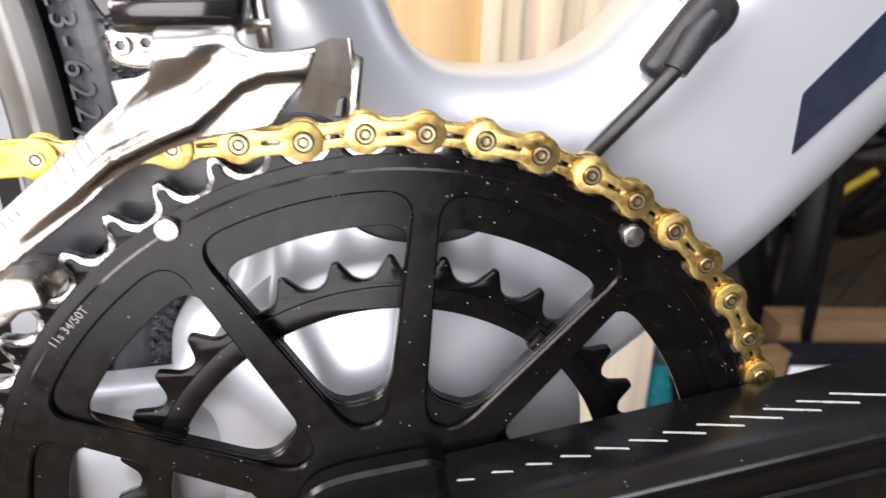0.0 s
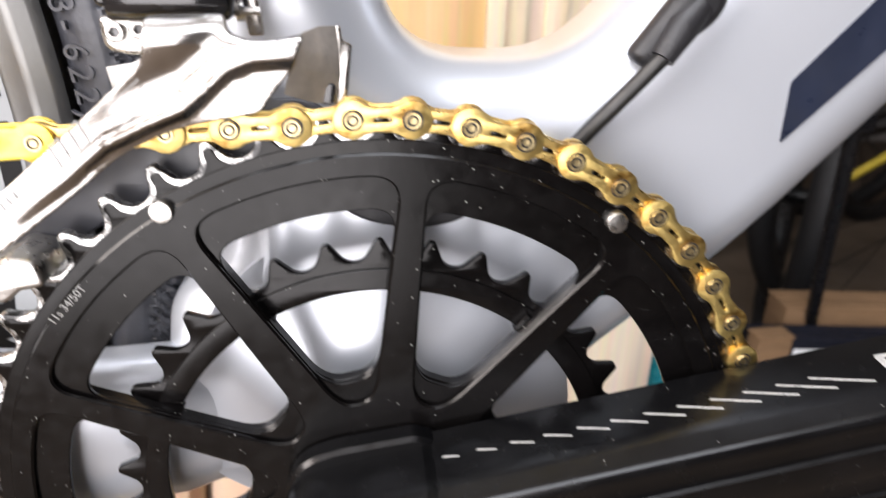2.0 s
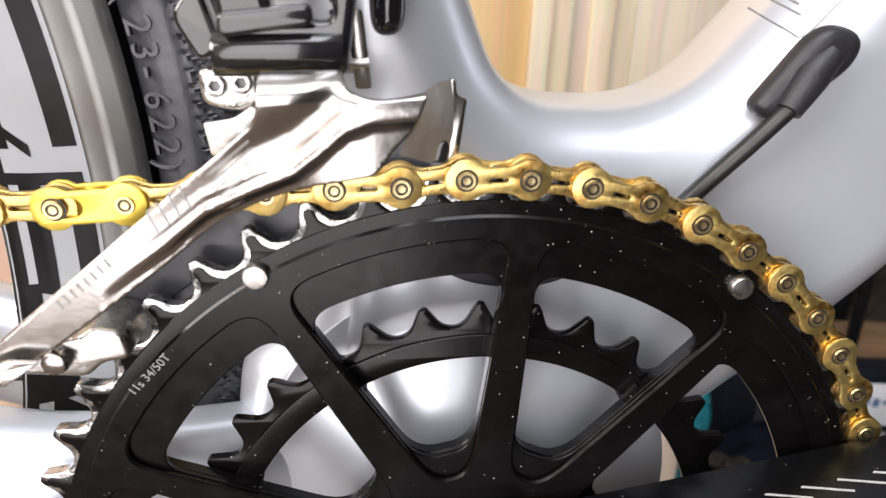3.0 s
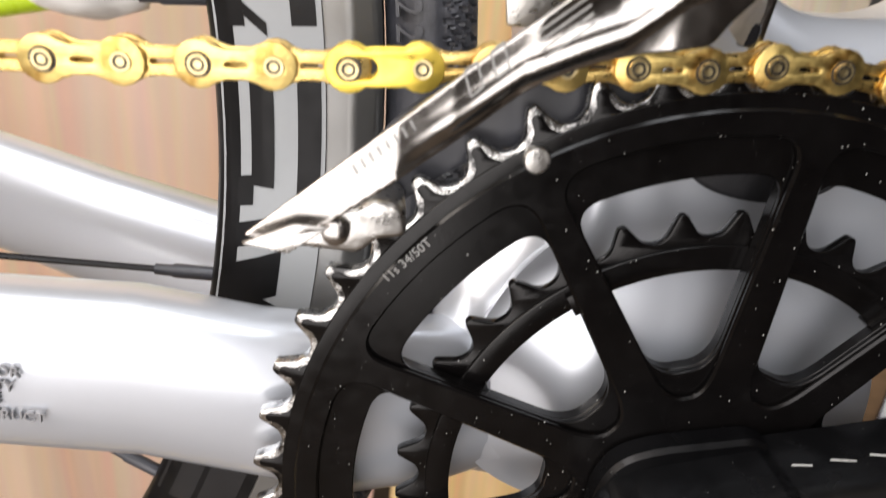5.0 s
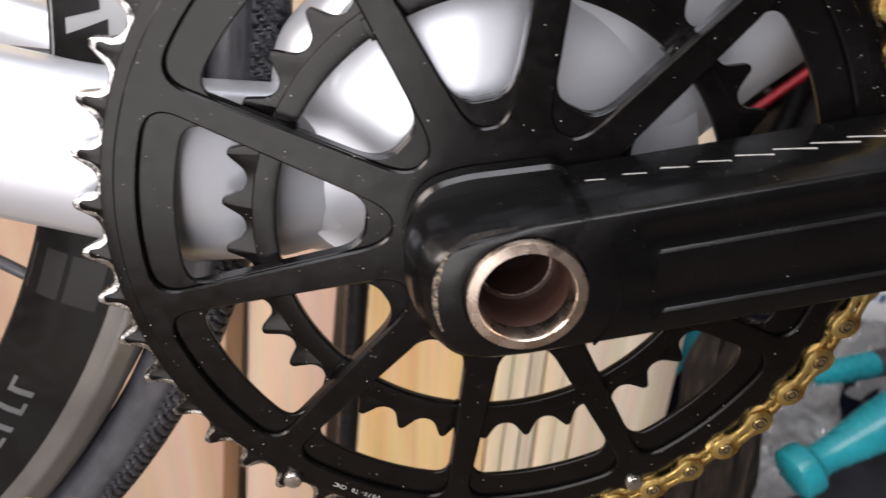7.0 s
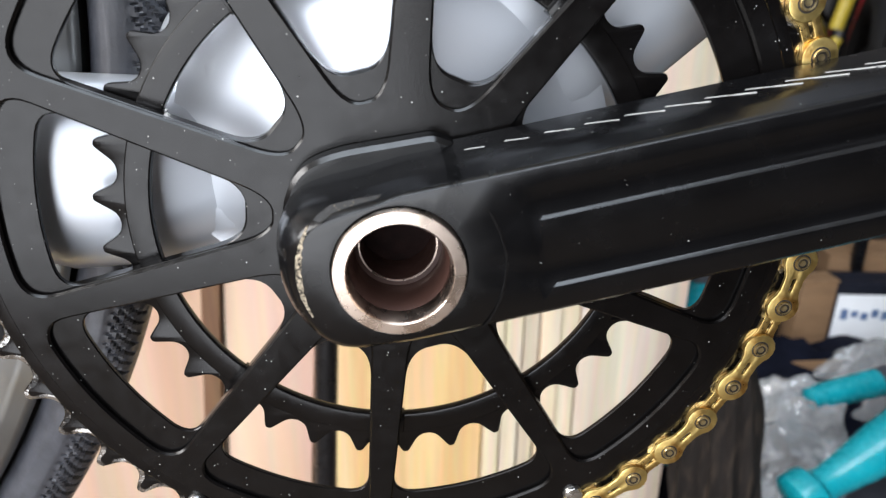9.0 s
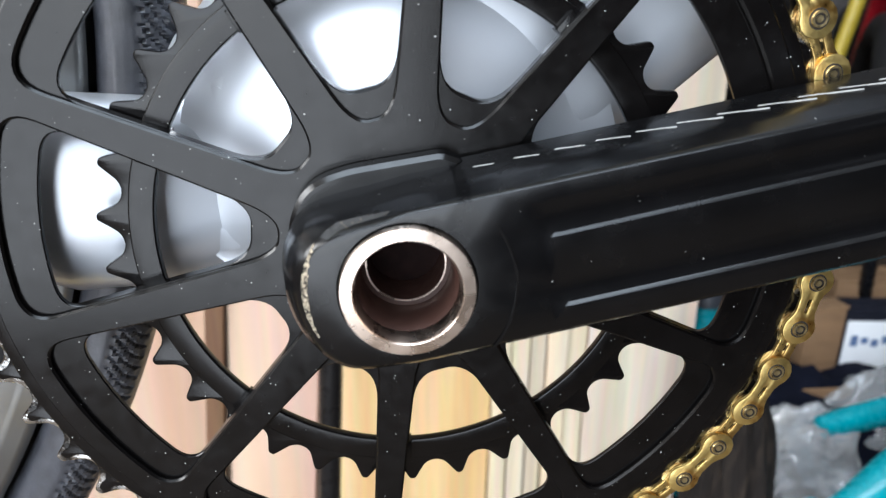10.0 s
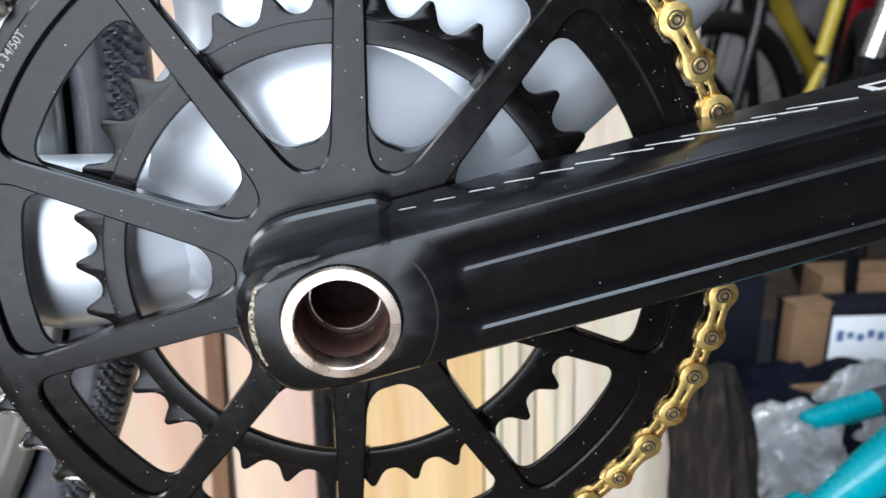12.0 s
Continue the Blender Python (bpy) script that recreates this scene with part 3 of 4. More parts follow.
def arm_outline(d_top, d_bot, d_boss, x_end):
    """The crank arm seen from outside: a round boss that runs out into the arm."""
    top = lambda x: 17.6 + 0.203 * x - d_top
    bot = lambda x: -17.4 + 0.2 * x + 0.00012 * x * x + d_bot
    r = 24.6 - d_boss
    pts = [(11.5, top(11.5)), (6.0, top(6.0)), (0.0, top(0.0))]
    n = 34
    for i in range(n + 1):
        a = radians(108 + (254 - 108) * i / n)
        x, z = r * math.cos(a), r * math.sin(a) + 0.3
        u = z - top(x)
        pts.append((x, top(x) - math.log(1 + math.exp(-u / 4.4)) * 4.4 if u > -40 else z))
        w = pts[-1][1] - bot(x)
        pts[-1] = (x, bot(x) + math.log(1 + math.exp(w / 2.6)) * 2.6 if w < 30 else pts[-1][1])
    xs = [2, 9, 16, 28, 45, 70, 95, 120, 145, 158]
    pts += [(x, bot(x)) for x in xs]
    cx, cz = x_end, (top(x_end) + bot(x_end)) / 2
    rr = (top(x_end) - bot(x_end)) / 2
    for i in range(11):
        a = radians(-79 + 178 * i / 10)
        pts.append((cx + rr * math.cos(a), cz + rr * math.sin(a)))
    pts += [(x, top(x)) for x in reversed(xs[1:])]
    return pts


def stacked(loops, holes):
    """Loops of one length at rising depth: [(y, loop)], from the far side to the near; the near cap has sunk holes [(loop, floor y or None)]."""
    bm = bmesh.new()
    rings = [[bm.verts.new(mm(x, y, z)) for x, z in loop] for y, loop in loops]
    k = len(rings[0])
    for p, q in zip(rings, rings[1:]):
        for i in range(k):
            bm.faces.new((p[i], p[(i + 1) % k], q[(i + 1) % k], q[i]))
    cap = [bm.edges.get((rings[-1][i], rings[-1][(i + 1) % k])) for i in range(k)]
    y = loops[-1][0]
    floors = []
    for loop, floor_y, *low_loop in holes:
        vs = [bm.verts.new(mm(x, y, z)) for x, z in loop]
        cap += [bm.edges.new((vs[i], vs[(i + 1) % len(vs)])) for i in range(len(vs))]
        low = [bm.verts.new(mm(x, floor_y, z)) for x, z in (low_loop[0] if low_loop else loop)]
        for i in range(len(vs)):
            bm.faces.new((vs[i], vs[(i + 1) % len(vs)], low[(i + 1) % len(vs)], low[i]))
        floors.append(low)
    bmesh.ops.triangle_fill(bm, edges=cap, use_beauty=True)
    for low in floors:
        bm.faces.new(low)
    back = [bm.edges.get((rings[0][i], rings[0][(i + 1) % k])) for i in range(k)]
    bmesh.ops.triangle_fill(bm, edges=back, use_beauty=True)
    return bm


def slot(x0, z0, x1, z1, r, n=8):
    a = math.atan2(z1 - z0, x1 - x0)
    return [(x0 + r * math.cos(a + math.pi / 2 + math.pi * i / n), z0 + r * math.sin(a + math.pi / 2 + math.pi * i / n)) for i in range(n + 1)] + \
           [(x1 + r * math.cos(a - math.pi / 2 + math.pi * i / n), z1 + r * math.sin(a - math.pi / 2 + math.pi * i / n)) for i in range(n + 1)]


arm = part("crank_arm", stacked([(y, arm_outline(*d, 162)) for y, *d in ((-4, 0, 0, -1.4), (-16.4, 0, 0, -1.4), (-17.0, 0.1, 0.2, -1.2), (-20.0, 0.2, 0.4, -0.7), (-23.6, 0.5, 0.6, 0.0), (-24.2, 0.7, 0.6, 0.3), (-28.3, 1.5, 0.8, 2.1), (-29.7, 2.0, 2.0, 3.5), (-30, 2.4, 2.4, 4.1))],
                                [(circle(-0.5, 0.2, 13.6, 48), -4.6), (slot(26.4, 13.7, 150, 39.4, 3.5), -29.2, slot(27.4, 13.4, 150, 39.1, 2.5)), (slot(30, -0.7, 152, 24.6, 3.5), -29.2, slot(31, -1.0, 152, 24.3, 2.5))]), BLACK_ARM, crankset, "satin black crank arm with two long grooves")
# the raised shoulder that wraps the back of the boss and stops short of the arm
sub("shoulder", plate([fillet([(-26.2, -2, 2), (-25.2, 9, 5), (-21.0, 15.6, 5), (-13.0, 18.6, 4), (7.6, 21.9, 1.5), (12.4, 20.2, 1.2), (12.0, 14, 2), (-12, 8, 4), (-18, -4, 2)], 6)], -8.6, -2.0, 1.0, 0), BLACK_ARM, arm)
arc = [radians(a) for a in range(-38, 46, 6)]
sub("boss_ring", plate([[(20.9 * math.cos(a), 20.9 * math.sin(a)) for a in arc] + [(20.4 * math.cos(a), 20.4 * math.sin(a)) for a in reversed(arc)]], -30.2, -29.6), BLACK, arm)
# bare metal glitters where the edge of the boss has rubbed through
def worn(a0, a1, r_mid, width, seed):
    rnd = random.Random(seed)
    out, back = [], []
    for a in range(a0, a1 + 1, 2):
        t = (a - a0) / (a1 - a0)
        w = width * (0.25 + math.sin(math.pi * t) * 0.75) * rnd.uniform(0.7, 1.3)
        c, q = math.cos(radians(a)), math.sin(radians(a))
        out.append(((r_mid + w * 0.35) * c, (r_mid + w * 0.35) * q + 0.3))
        back.append(((r_mid - w * 0.65) * c, (r_mid - w * 0.65) * q + 0.3))
    return plate([out + back[::-1]], -30.07, -29.9)


sub("scuff", worn(150, 208, 20.2, 1.1, 3), SCUFF, arm, "rubbed bare metal rim")
sub("scuff", plate([[(-16.6, 11.2), (-15.6, 12.4), (-13.2, 14.2), (-9.0, 15.2), (-3.6, 16.1), (-4.4, 15.3), (-9.4, 13.9), (-12.9, 12.6), (-15.0, 10.9)]], -30.06, -29.9), SCUFF_FAINT, arm, "faintly rubbed rim")
sleeve = part("axle_end", lathe([(13.2, -20), (13.2, -31.2), (12.9, -31.7), (10.7, -31.9), (10.3, -31.4), (10.2, -26), (9.6, -26), (9.5, -16), (8.2, -16), (8.2, -5)], 72, (-0.5, 0, 0.2)), BRONZE, crankset, "rose-tinted bare metal axle end")
# brown liner and an added end disc, painted dark in place of real depth
sub("bore", lathe([(10.15, -27), (9.45, -25.9), (9.4, -16.2), (8.1, -15.9), (8.0, -5.2)], 48, (-0.5, 0, 0.2)), BORE, sleeve, "brown hollow axle, shade painted into its colour")
sub("bore_end", lathe([(8.3, -5.0), (8.3, -5.6), (6.5, -5.8), (0.01, -5.8)], 48, (-0.5, 0, 0.2)), BORE_END, sleeve, "added bore end, painted dark for the depth of the hollow")
# pale dashes on the upper side of the arm, growing longer towards the pedal
def on_top(corners, lift=0.06):
    """A thin print on the arm's upper side, from (x, y) corners."""
    bm = bmesh.new()
    lo = [bm.verts.new(mm(x, y, 17.5 + 0.203 * x)) for x, y in corners]
    hi = [bm.verts.new(mm(x, y, 17.6 + 0.203 * x + lift)) for x, y in corners]
    bm.faces.new(hi)
    for i in range(len(lo)):
        bm.faces.new((lo[i], lo[(i + 1) % len(lo)], hi[(i + 1) % len(lo)], hi[i]))
    return bm


for i in range(12):
    x0, ln = 13.4 + 8.3 * i, 4.1 + 0.83 * i
    yf = -15.2 - 0.45 * i
    sub("dash", on_top([(x0, -14.5), (x0 + ln, yf - 0.2), (x0 + ln + 0.2, yf + 0.25), (x0 + 0.6, -14.0)]), WHITE_INK, arm, "pale printed dash")
# a plain pale mark made of bars
for i in range(4):
    x0 = 123 + 10.6 * i
    for x, y, w, h in ((1.0, -18.4, 8.0, 1.5), (0, -17.4, 2.0, 5.6), (0.4, -12.6, 8.6, 1.6)):
        sub("mark_bar", on_top([(x0 + x, y), (x0 + x + w, y - 0.5), (x0 + x + w + 0.2, y + h - 0.5), (x0 + x + 0.4, y + h)]), WHITE_INK, arm)

# ---------------------------------------------------------------- pedal
pedal = thing("pedal", (163, -60, 27), "dark grey plastic pedal on the end of the crank arm", "pedal")
part("axle", turned([(0, 7), (0.12, 7), (0.12, 5), (1, 4)], (163, -30, 28), (163, -58, 28), 20), CHROME_DULL, pedal, "steel pedal axle")
part("body", block(146, 212, -130, -44, 20, 36, 5, 3), CAP_GREY, pedal)

# ---------------------------------------------------------------- chain
chain = thing("chain", (0, 0, -101), "gold plated bicycle chain with slotted links", "chain")
PITCH = 12.7


def link_loop(r, waist):
    """The dog-bone outline of a link, from pin to pin along x."""
    pts = []
    n = 12
    for i in range(n + 1):
        a = radians(48 + (312 - 48) * i / n)
        pts.append((r * math.cos(a), r * math.sin(a)))
    for t in (0.36, 0.5, 0.64):
        pts.append((PITCH * t, -waist))
    for i in range(n + 1):
        a = radians(-132 + 264 * i / n)
        pts.append((PITCH + r * math.cos(a), r * math.sin(a)))
    for t in (0.64, 0.5, 0.36):
        pts.append((PITCH * t, waist))
    return pts


SLOT = slot(4.9, 0, 7.9, 0, 0.42, 5)
OUTER = plate([link_loop(4.25, 2.6), SLOT], -0.5, 0.5, 0.28, 1)
INNER = plate([link_loop(4.15, 2.5), SLOT], -0.5, 0.5, 0.25, 1)
JOIN = plate([link_loop(4.3, 3.3), slot(0.2, 0, 3.2, 0, 1.9, 6)], -0.5, 0.5, 0.28, 1)
PIN = mesh_of(lathe([(0.01, -3.3), (0.75, -3.34), (0.8, -3.05), (1.2, -3.05), (1.25, -3.4), (1.72, -3.42), (1.85, -3.2), (1.85, -2.9), (2.3, -2.9), (2.32, -2.6), (1.85, -2.6), (1.85, 3.3), (0.01, 3.3)], 20), "pin")
ROLLER = mesh_of(lathe([(1.8, -1.05), (3.6, -1.05), (3.8, -0.85), (3.8, 0.85), (3.6, 1.05), (1.8, 1.05)], 20), "roller")
for me, mt in ((OUTER, GOLD), (INNER, GOLD_IN), (JOIN, GOLD_YELLOW), (PIN, STEEL), (ROLLER, STEEL)):
    me.materials.append(mt)
# recess shade painted dark in the pin's groove and round its foot
PIN.materials.append(GROOVE_DARK)
for p in PIN.polygons:
    c = p.center
    rad = math.hypot(c.x, c.z) * 1000
    if c.y < -0.0028 and (0.78 < rad < 1.22 or 1.86 < rad < 2.31):
        p.material_index = 1

# the run: down from the rear sprockets, round the ring, and back below
pins = []
R_PITCH = 101.1
for k in range(25, -1, -1):
    if k >= 1:
        pins.append((-31.8 - (k - 1) * 12.9, -0.06 * (k - 1), 98.9 - min(k - 1, 4) * 0.9 - max(k - 5, 0) * 0.45))
for k in range(0, 27):
    a = radians(PIN_PHASE - 7.2 * k)
    pins.append((R_PITCH * math.cos(a), 0, R_PITCH * math.sin(a)))
lx, lz = pins[-1][0], pins[-1][2]
for k in range(1, 20):
    pins.append((lx - 12.66 * k, -0.05 * k, lz + 0.75 * k))
for i, (a, b) in enumerate(zip(pins, pins[1:])):
    ang = math.atan2(b[2] - a[2], b[0] - a[0])
    outer = i % 2 == 0
    depth = 2.35 if outer else 1.25
    joint = outer and abs(a[0] + 83.4) < 7 and a[2] > 0
    for side in (-1, 1):
        m = Matrix.Translation(mm(a[0], a[1] + side * depth, a[2])) @ Matrix.Rotation(-ang, 4, "Y")
        mesh = (JOIN if joint else OUTER) if outer else INNER
        part("joining_plate" if joint else "outer_plate" if outer else "inner_plate", mesh, None, chain, place=m)
    at = Matrix.Translation(mm(*a)) @ Matrix.Rotation(0.4 * i, 4, "Y")
    part("pin", PIN, None, chain, place=at)
    part("roller", ROLLER, None, chain, place=at)

# ---------------------------------------------------------------- front derailleur
mech = thing("front_derailleur", (-40, 0, 62), "polished steel front derailleur cage on black linkage", "derailleur")
outer_cage = fillet([(-100.8, 66.4, 0.6), (-93.6, 65.0, 1), (-88.4, 67.4, 2), (-61.4, 87.6, 4), (-52.0, 95.4, 3), (-41.8, 100.6, 4), (-31, 103.2, 4), (-23.6, 104.6, 2), (-21.2, 108.5, 1.5), (-17.5, 112.5, 1.5),
                     (-14.8, 119.4, 1), (-19.1, 118.6, 2), (-24.0, 118.1, 3), (-28.7, 119.4, 1.5), (-29.6, 122.6, 0.8), (-43.4, 122.0, 0.8), (-43.7, 114.4, 3), (-55.4, 104.6, 5)], 5)


def bent(me, f, step=2.0, lo=(-100, 60), hi=(0, 126)):
    """Cuts a plate into a fine grid and bends it: f(x, z) gives the shift along y in millimetres."""
    bm = bmesh.new()
    bm.from_mesh(me)
    for axis in (0, 1):
        v = lo[axis]
        while v < hi[axis]:
            n = Vector((1, 0, 0)) if axis == 0 else Vector((0, 0, 1))
            bmesh.ops.bisect_plane(bm, geom=bm.verts[:] + bm.edges[:] + bm.faces[:], plane_co=n * v / 1000, plane_no=n)
            v += step
    for v in bm.verts:
        v.co.y += f(v.co.x * 1000, v.co.z * 1000) / 1000
    bm.to_mesh(me)
    bm.free()
    for p in me.polygons:
        p.use_smooth = True
    me.set_sharp_from_angle(angle=radians(40))
    return me


def rib_height(x):
    pts = [(-96, 66), (-62, 90.5), (-54, 97), (-45, 101.5), (-38, 104.5), (-33, 108.6), (-29, 112.2), (-24.5, 114.0), (-10, 115.2)]
    for (a, b), (c, d) in zip(pts, pts[1:]):
        if a <= x <= c:
            return b + (d - b) * (x - a) / (c - a)
    return 120


def cage_bend(x, z):
    """The pressed relief: a bead along the rib, the panel sunk below it, a hollow above it, and the upper edge turned back."""
    d = z - rib_height(x)
    grow = max(0.0, min(1.0, (x + 74) / 20))
    sunk = max(0.0, min(1.0, (0.3 - d) / 2.2))
    sunk = sunk * sunk * (3 - 2 * sunk)
    bead = -0.7 * math.exp(-((d - 1.0) / 1.05) ** 2) - 0.3 * math.exp(-((d - 3.6) / 1.0) ** 2)
    hollow = 1.5 * math.exp(-((d - 8.0) / 4.0) ** 2) * max(0.0, min(1.0, (x + 52) / 12))
    facet = -0.14 * max(0.0, -d - 1.3) * max(0.0, min(1.0, (x + 36) / 6))
    back = 0.20 * max(0.0, z - 117.0) ** 2
    base = (-0.16 * (z - 106) + 0.1 * min(0.0, z - 92)) * max(0.45, grow) + 0.88 * ((x + 36) / 20) ** 2 * grow
    return base + (bead + 1.4 * sunk + hollow + facet) * grow + back


cage = part("outer_cage_plate", bent(plate([outer_cage], -13.4, -12.2, 0.4, 2), cage_bend, 0.6), CHROME, mech, "polished steel outer cage plate")
for i in range(2):
    x, z = -62.4 + 4.0 * i, 93.6 + 3.4 * i
    u, w = Vector((0.735, 0.678)), Vector((-0.35, 0.94))
    box = [Vector((x, z)), Vector((x, z)) + u * 2.6, Vector((x, z)) + u * 2.6 + w * 4.4, Vector((x, z)) + w * 4.4]
    for a, b in zip(box, box[1:] + box[:1]):
        n = Vector((-(b - a).y, (b - a).x)).normalized() * 0.17
        sub("print", bent(plate([[tuple(a - n), tuple(b - n), tuple(b + n), tuple(a + n)]], -13.52, -13.3), cage_bend, 2.0, (x - 4, z - 4), (x + 6, z + 8)), WHITE_INK, cage)
for i in range(4):
    x, z = -52.6 + 0.55 * i, 104.6 - 1.3 * i
    sub("print", bent(plate([[(x, z), (x + 7.4, z + 6.2), (x + 7.2, z + 6.5), (x - 0.2, z + 0.3)]], -13.52, -13.3), cage_bend, 2.0, (x - 2, z - 2), (x + 9, z + 9)), WHITE_INK, cage)
for i in range(8):
    x, z = -81.0 + 1.35 * i, 79.0 + 1.18 * i
    sub("print", bent(plate([[(x, z), (x + 0.34, z + 0.3), (x - 0.6, z + 1.9), (x - 0.94, z + 1.6)]], -13.52, -13.3), cage_bend, 2.0, (x - 3, z - 3), (x + 3, z + 4)), WHITE_INK, cage)
# the folded front that joins the two plates, with a crease across it
def sheet(rows, thick, fine=5):
    """A bent sheet through rows of points in millimetres, each row of one length, filled in evenly and given thickness."""
    bm = bmesh.new()
    grid = []
    for r0, r1 in zip(rows, rows[1:]):
        for k in range(fine):
            t = k / fine
            grid.append([Vector(p).lerp(Vector(q), t) for p, q in zip(r0, r1)])
    grid.append([Vector(p) for p in rows[-1]])
    verts = [[bm.verts.new(mm(*p)) for p in r] for r in grid]
    for r0, r1 in zip(verts, verts[1:]):
        for i in range(len(r0) - 1):
            bm.faces.new((r0[i], r0[i + 1], r1[i + 1], r1[i]))
    bmesh.ops.solidify(bm, geom=bm.faces[:], thickness=thick / 1000)
    return bm


front = part("cage_front", sheet([[(-15.4, -11.4, 119.4), (-12.6, -5.0, 120.0), (-9.5, 1.9, 119.4)], [(-16.6, -12.0, 116.4), (-12.6, -6.2, 115.0), (-8.9, 1.4, 114.4)], [(-17.5, -11.2, 113.3), (-13.2, -5.4, 111.4), (-8.8, 1.8, 109.5)]], 1.0), CAGE_FRONT, mech, "bent steel cage front")
sub("lower_fold", sheet([[(-17.5, -11.2, 113.4), (-13.2, -5.4, 111.5), (-8.8, 1.8, 109.6)], [(-18.8, -9.6, 110.2), (-14.0, -3.4, 108.0), (-9.2, 2.6, 106.4)], [(-19.6, -8.4, 107.4), (-14.6, -2.6, 104.6), (-9.6, 2.2, 103.4)]], 1.0), CAGE_FRONT, front)
sub("side_flange", plate([fillet([(-9.9, 119.2, 0.4), (-8.6, 119.6, 0.6), (-8.2, 116.4, 0.8), (-6.2, 115.6, 0.5), (-7.6, 103.4, 0.5), (-9.6, 103.4, 0.5)], 3)], 2.2, 3.4, 0.3, 1), CHROME, front)
sub("pad", plate([fillet([(-13.6, 104.0, 1), (-10.0, 103.6, 1), (-9.6, 108.2, 1.6), (-12.0, 108.0, 1.8)], 5)], -0.6, 1.0, 0.4, 2), BLACK_GLOSS, front, "dark plastic cage pad")
part("tail_fold", plate([fillet([(-100.6, 66.2, 0.4), (-91.5, 70.2, 0.8), (-85.5, 69.8, 0.8), (-92.6, 64.6, 0.6)], 3)], -15.0, -14.0, 0.3, 1), CHROME_DULL, mech, "dull folded end of the cage")
inner = part("inner_cage_plate", plate([fillet([(-84.5, 70.5, 2), (-76.5, 84, 6), (-63.0, 95, 8), (-42, 103, 8), (-16, 104, 5), (-6, 97, 4), (15, 86, 6), (14, 79.5, 3), (-16, 83, 8), (-40, 84, 8), (-58, 79, 8), (-76, 65.5, 2)], 6)], 5.6, 7.4, 0.7, 2), CAP_GREY, mech, "dark grey inner cage plate")
tail = part("cage_tail", plate([fillet([(-93, 63.5, 1.5), (-89.5, 71.0, 2), (-80.8, 71.4, 1.5), (-78.2, 73.6, 1.5), (-72.5, 72.4, 2), (-71.5, 66.5, 2), (-77.5, 65.6, 2), (-80, 62.6, 2)], 5)], -9.0, 5.5, 1.0, 2), CHROME_DULL, mech, "steel cage tail bridge")
sub("tail_screw", turned([(0, 2.6), (0.6, 2.6), (0.9, 2.2), (1, 1.2)], (-84.6, -9.0, 67.6), (-84.6, -12.6, 67.6), 24), CHROME, tail)
# adjusting bracket with two screws
br = part("screw_bracket", plate([fillet([(-57.0, 120.4, 2), (-45.5, 121.4, 1), (-45.5, 113.4, 1), (-50.5, 112.2, 2), (-56.4, 113.6, 2)], 5)], 4, 14, 1.2, 2), CHROME_DULL, mech, "silver bracket with two adjusting screws")
for x, z in ((-53.4, 117.4), (-48.6, 118.0)):
    screw = plate([circle(x, z, 2.0, 24), circle(x, z, 0.95, 6)], 2.2, 5.0, 0.3, 1)
    sub("screw", screw, CHROME, br)
    sub("screw_socket", plate([circle(x, z, 1.0, 6)], 3.4, 4.2), INK, br)
part("spring_tab", plate([fillet([(-56.4, 110.4, 0.6), (-50.5, 111.4, 1), (-47.2, 113.7, 0.6), (-43.5, 112, 1), (-46, 104, 2), (-55.4, 104.0, 0.6)], 3)], 3, 4.2, 0.25, 1), CHROME_DULL, mech)
# black linkage above the cage
part("swing_link", plate([fillet([(-52.5, 120.2, 2), (-50.0, 132, 3), (-62, 152, 4), (-66, 165, 5), (-52, 168, 5), (-44, 142, 4), (-41, 130, 2), (-31.0, 130, 2), (-33, 168, 4), (-22, 168, 4), (-28.8, 120.6, 2)], 5)], -6, 4, 1.6, 3), BLACK_GLOSS, mech, "glossy black swing link")
part("pivot_bar", turned([(0, 3.4), (0.03, 3.8), (0.97, 3.8), (1, 3.4)], (-51.5, -4, 124.2), (-29.2, -4, 125.0), 24), BLACK_GLOSS, mech)
part("link_plate", plate([fillet([(-50, 127, 2), (-34, 129.5, 2), (-34.4, 133, 1.5), (-50, 131.2, 1.5)], 4)], -8.6, -5.8, 0.8, 2), BLACK_GLOSS, mech)
part("side_link", plate([fillet([(-60.5, 130, 3), (-55, 136, 2), (-51.5, 124.5, 2), (-55.5, 121.4, 2)], 4)], 2, 8, 1.0, 2), BLACK_GLOSS, mech)
part("back_link", plate([fillet([(-42, 134, 2), (-32, 134, 2), (-30, 160, 3), (-46, 160, 3)], 4)], 8, 20, 1.5, 2), BLACK_GLOSS, mech)
part("spring", tube([(-30.2 + 1.5 * math.cos(i * 0.9), 1.0 + 1.6 * math.sin(i * 0.9), 121.5 + 0.30 * i) for i in range(44)], 0.5, 8), CHROME, mech, "small steel return spring")
part("stay_plate", plate([fillet([(-27.6, 116.6, 0.8), (-24.4, 116.8, 0.8), (-26.2, 131.5, 1), (-29.4, 131.5, 1)], 4)], 6, 7.6, 0.3, 1), CHROME, mech)
part("stay_pin", turned([(0, 2.2), (1, 2.2)], (-30, 8, 121.5), (-25, 8, 121.7), 18), CHROME_DULL, mech)
part("mount_arm", plate([fillet([(-24.5, 126, 4), (-18.0, 126.5, 4), (-16.5, 168, 3), (-27, 168, 3)], 5)], 8, 24, 3.5, 4), BLACK_GLOSS, mech, "black mounting arm")

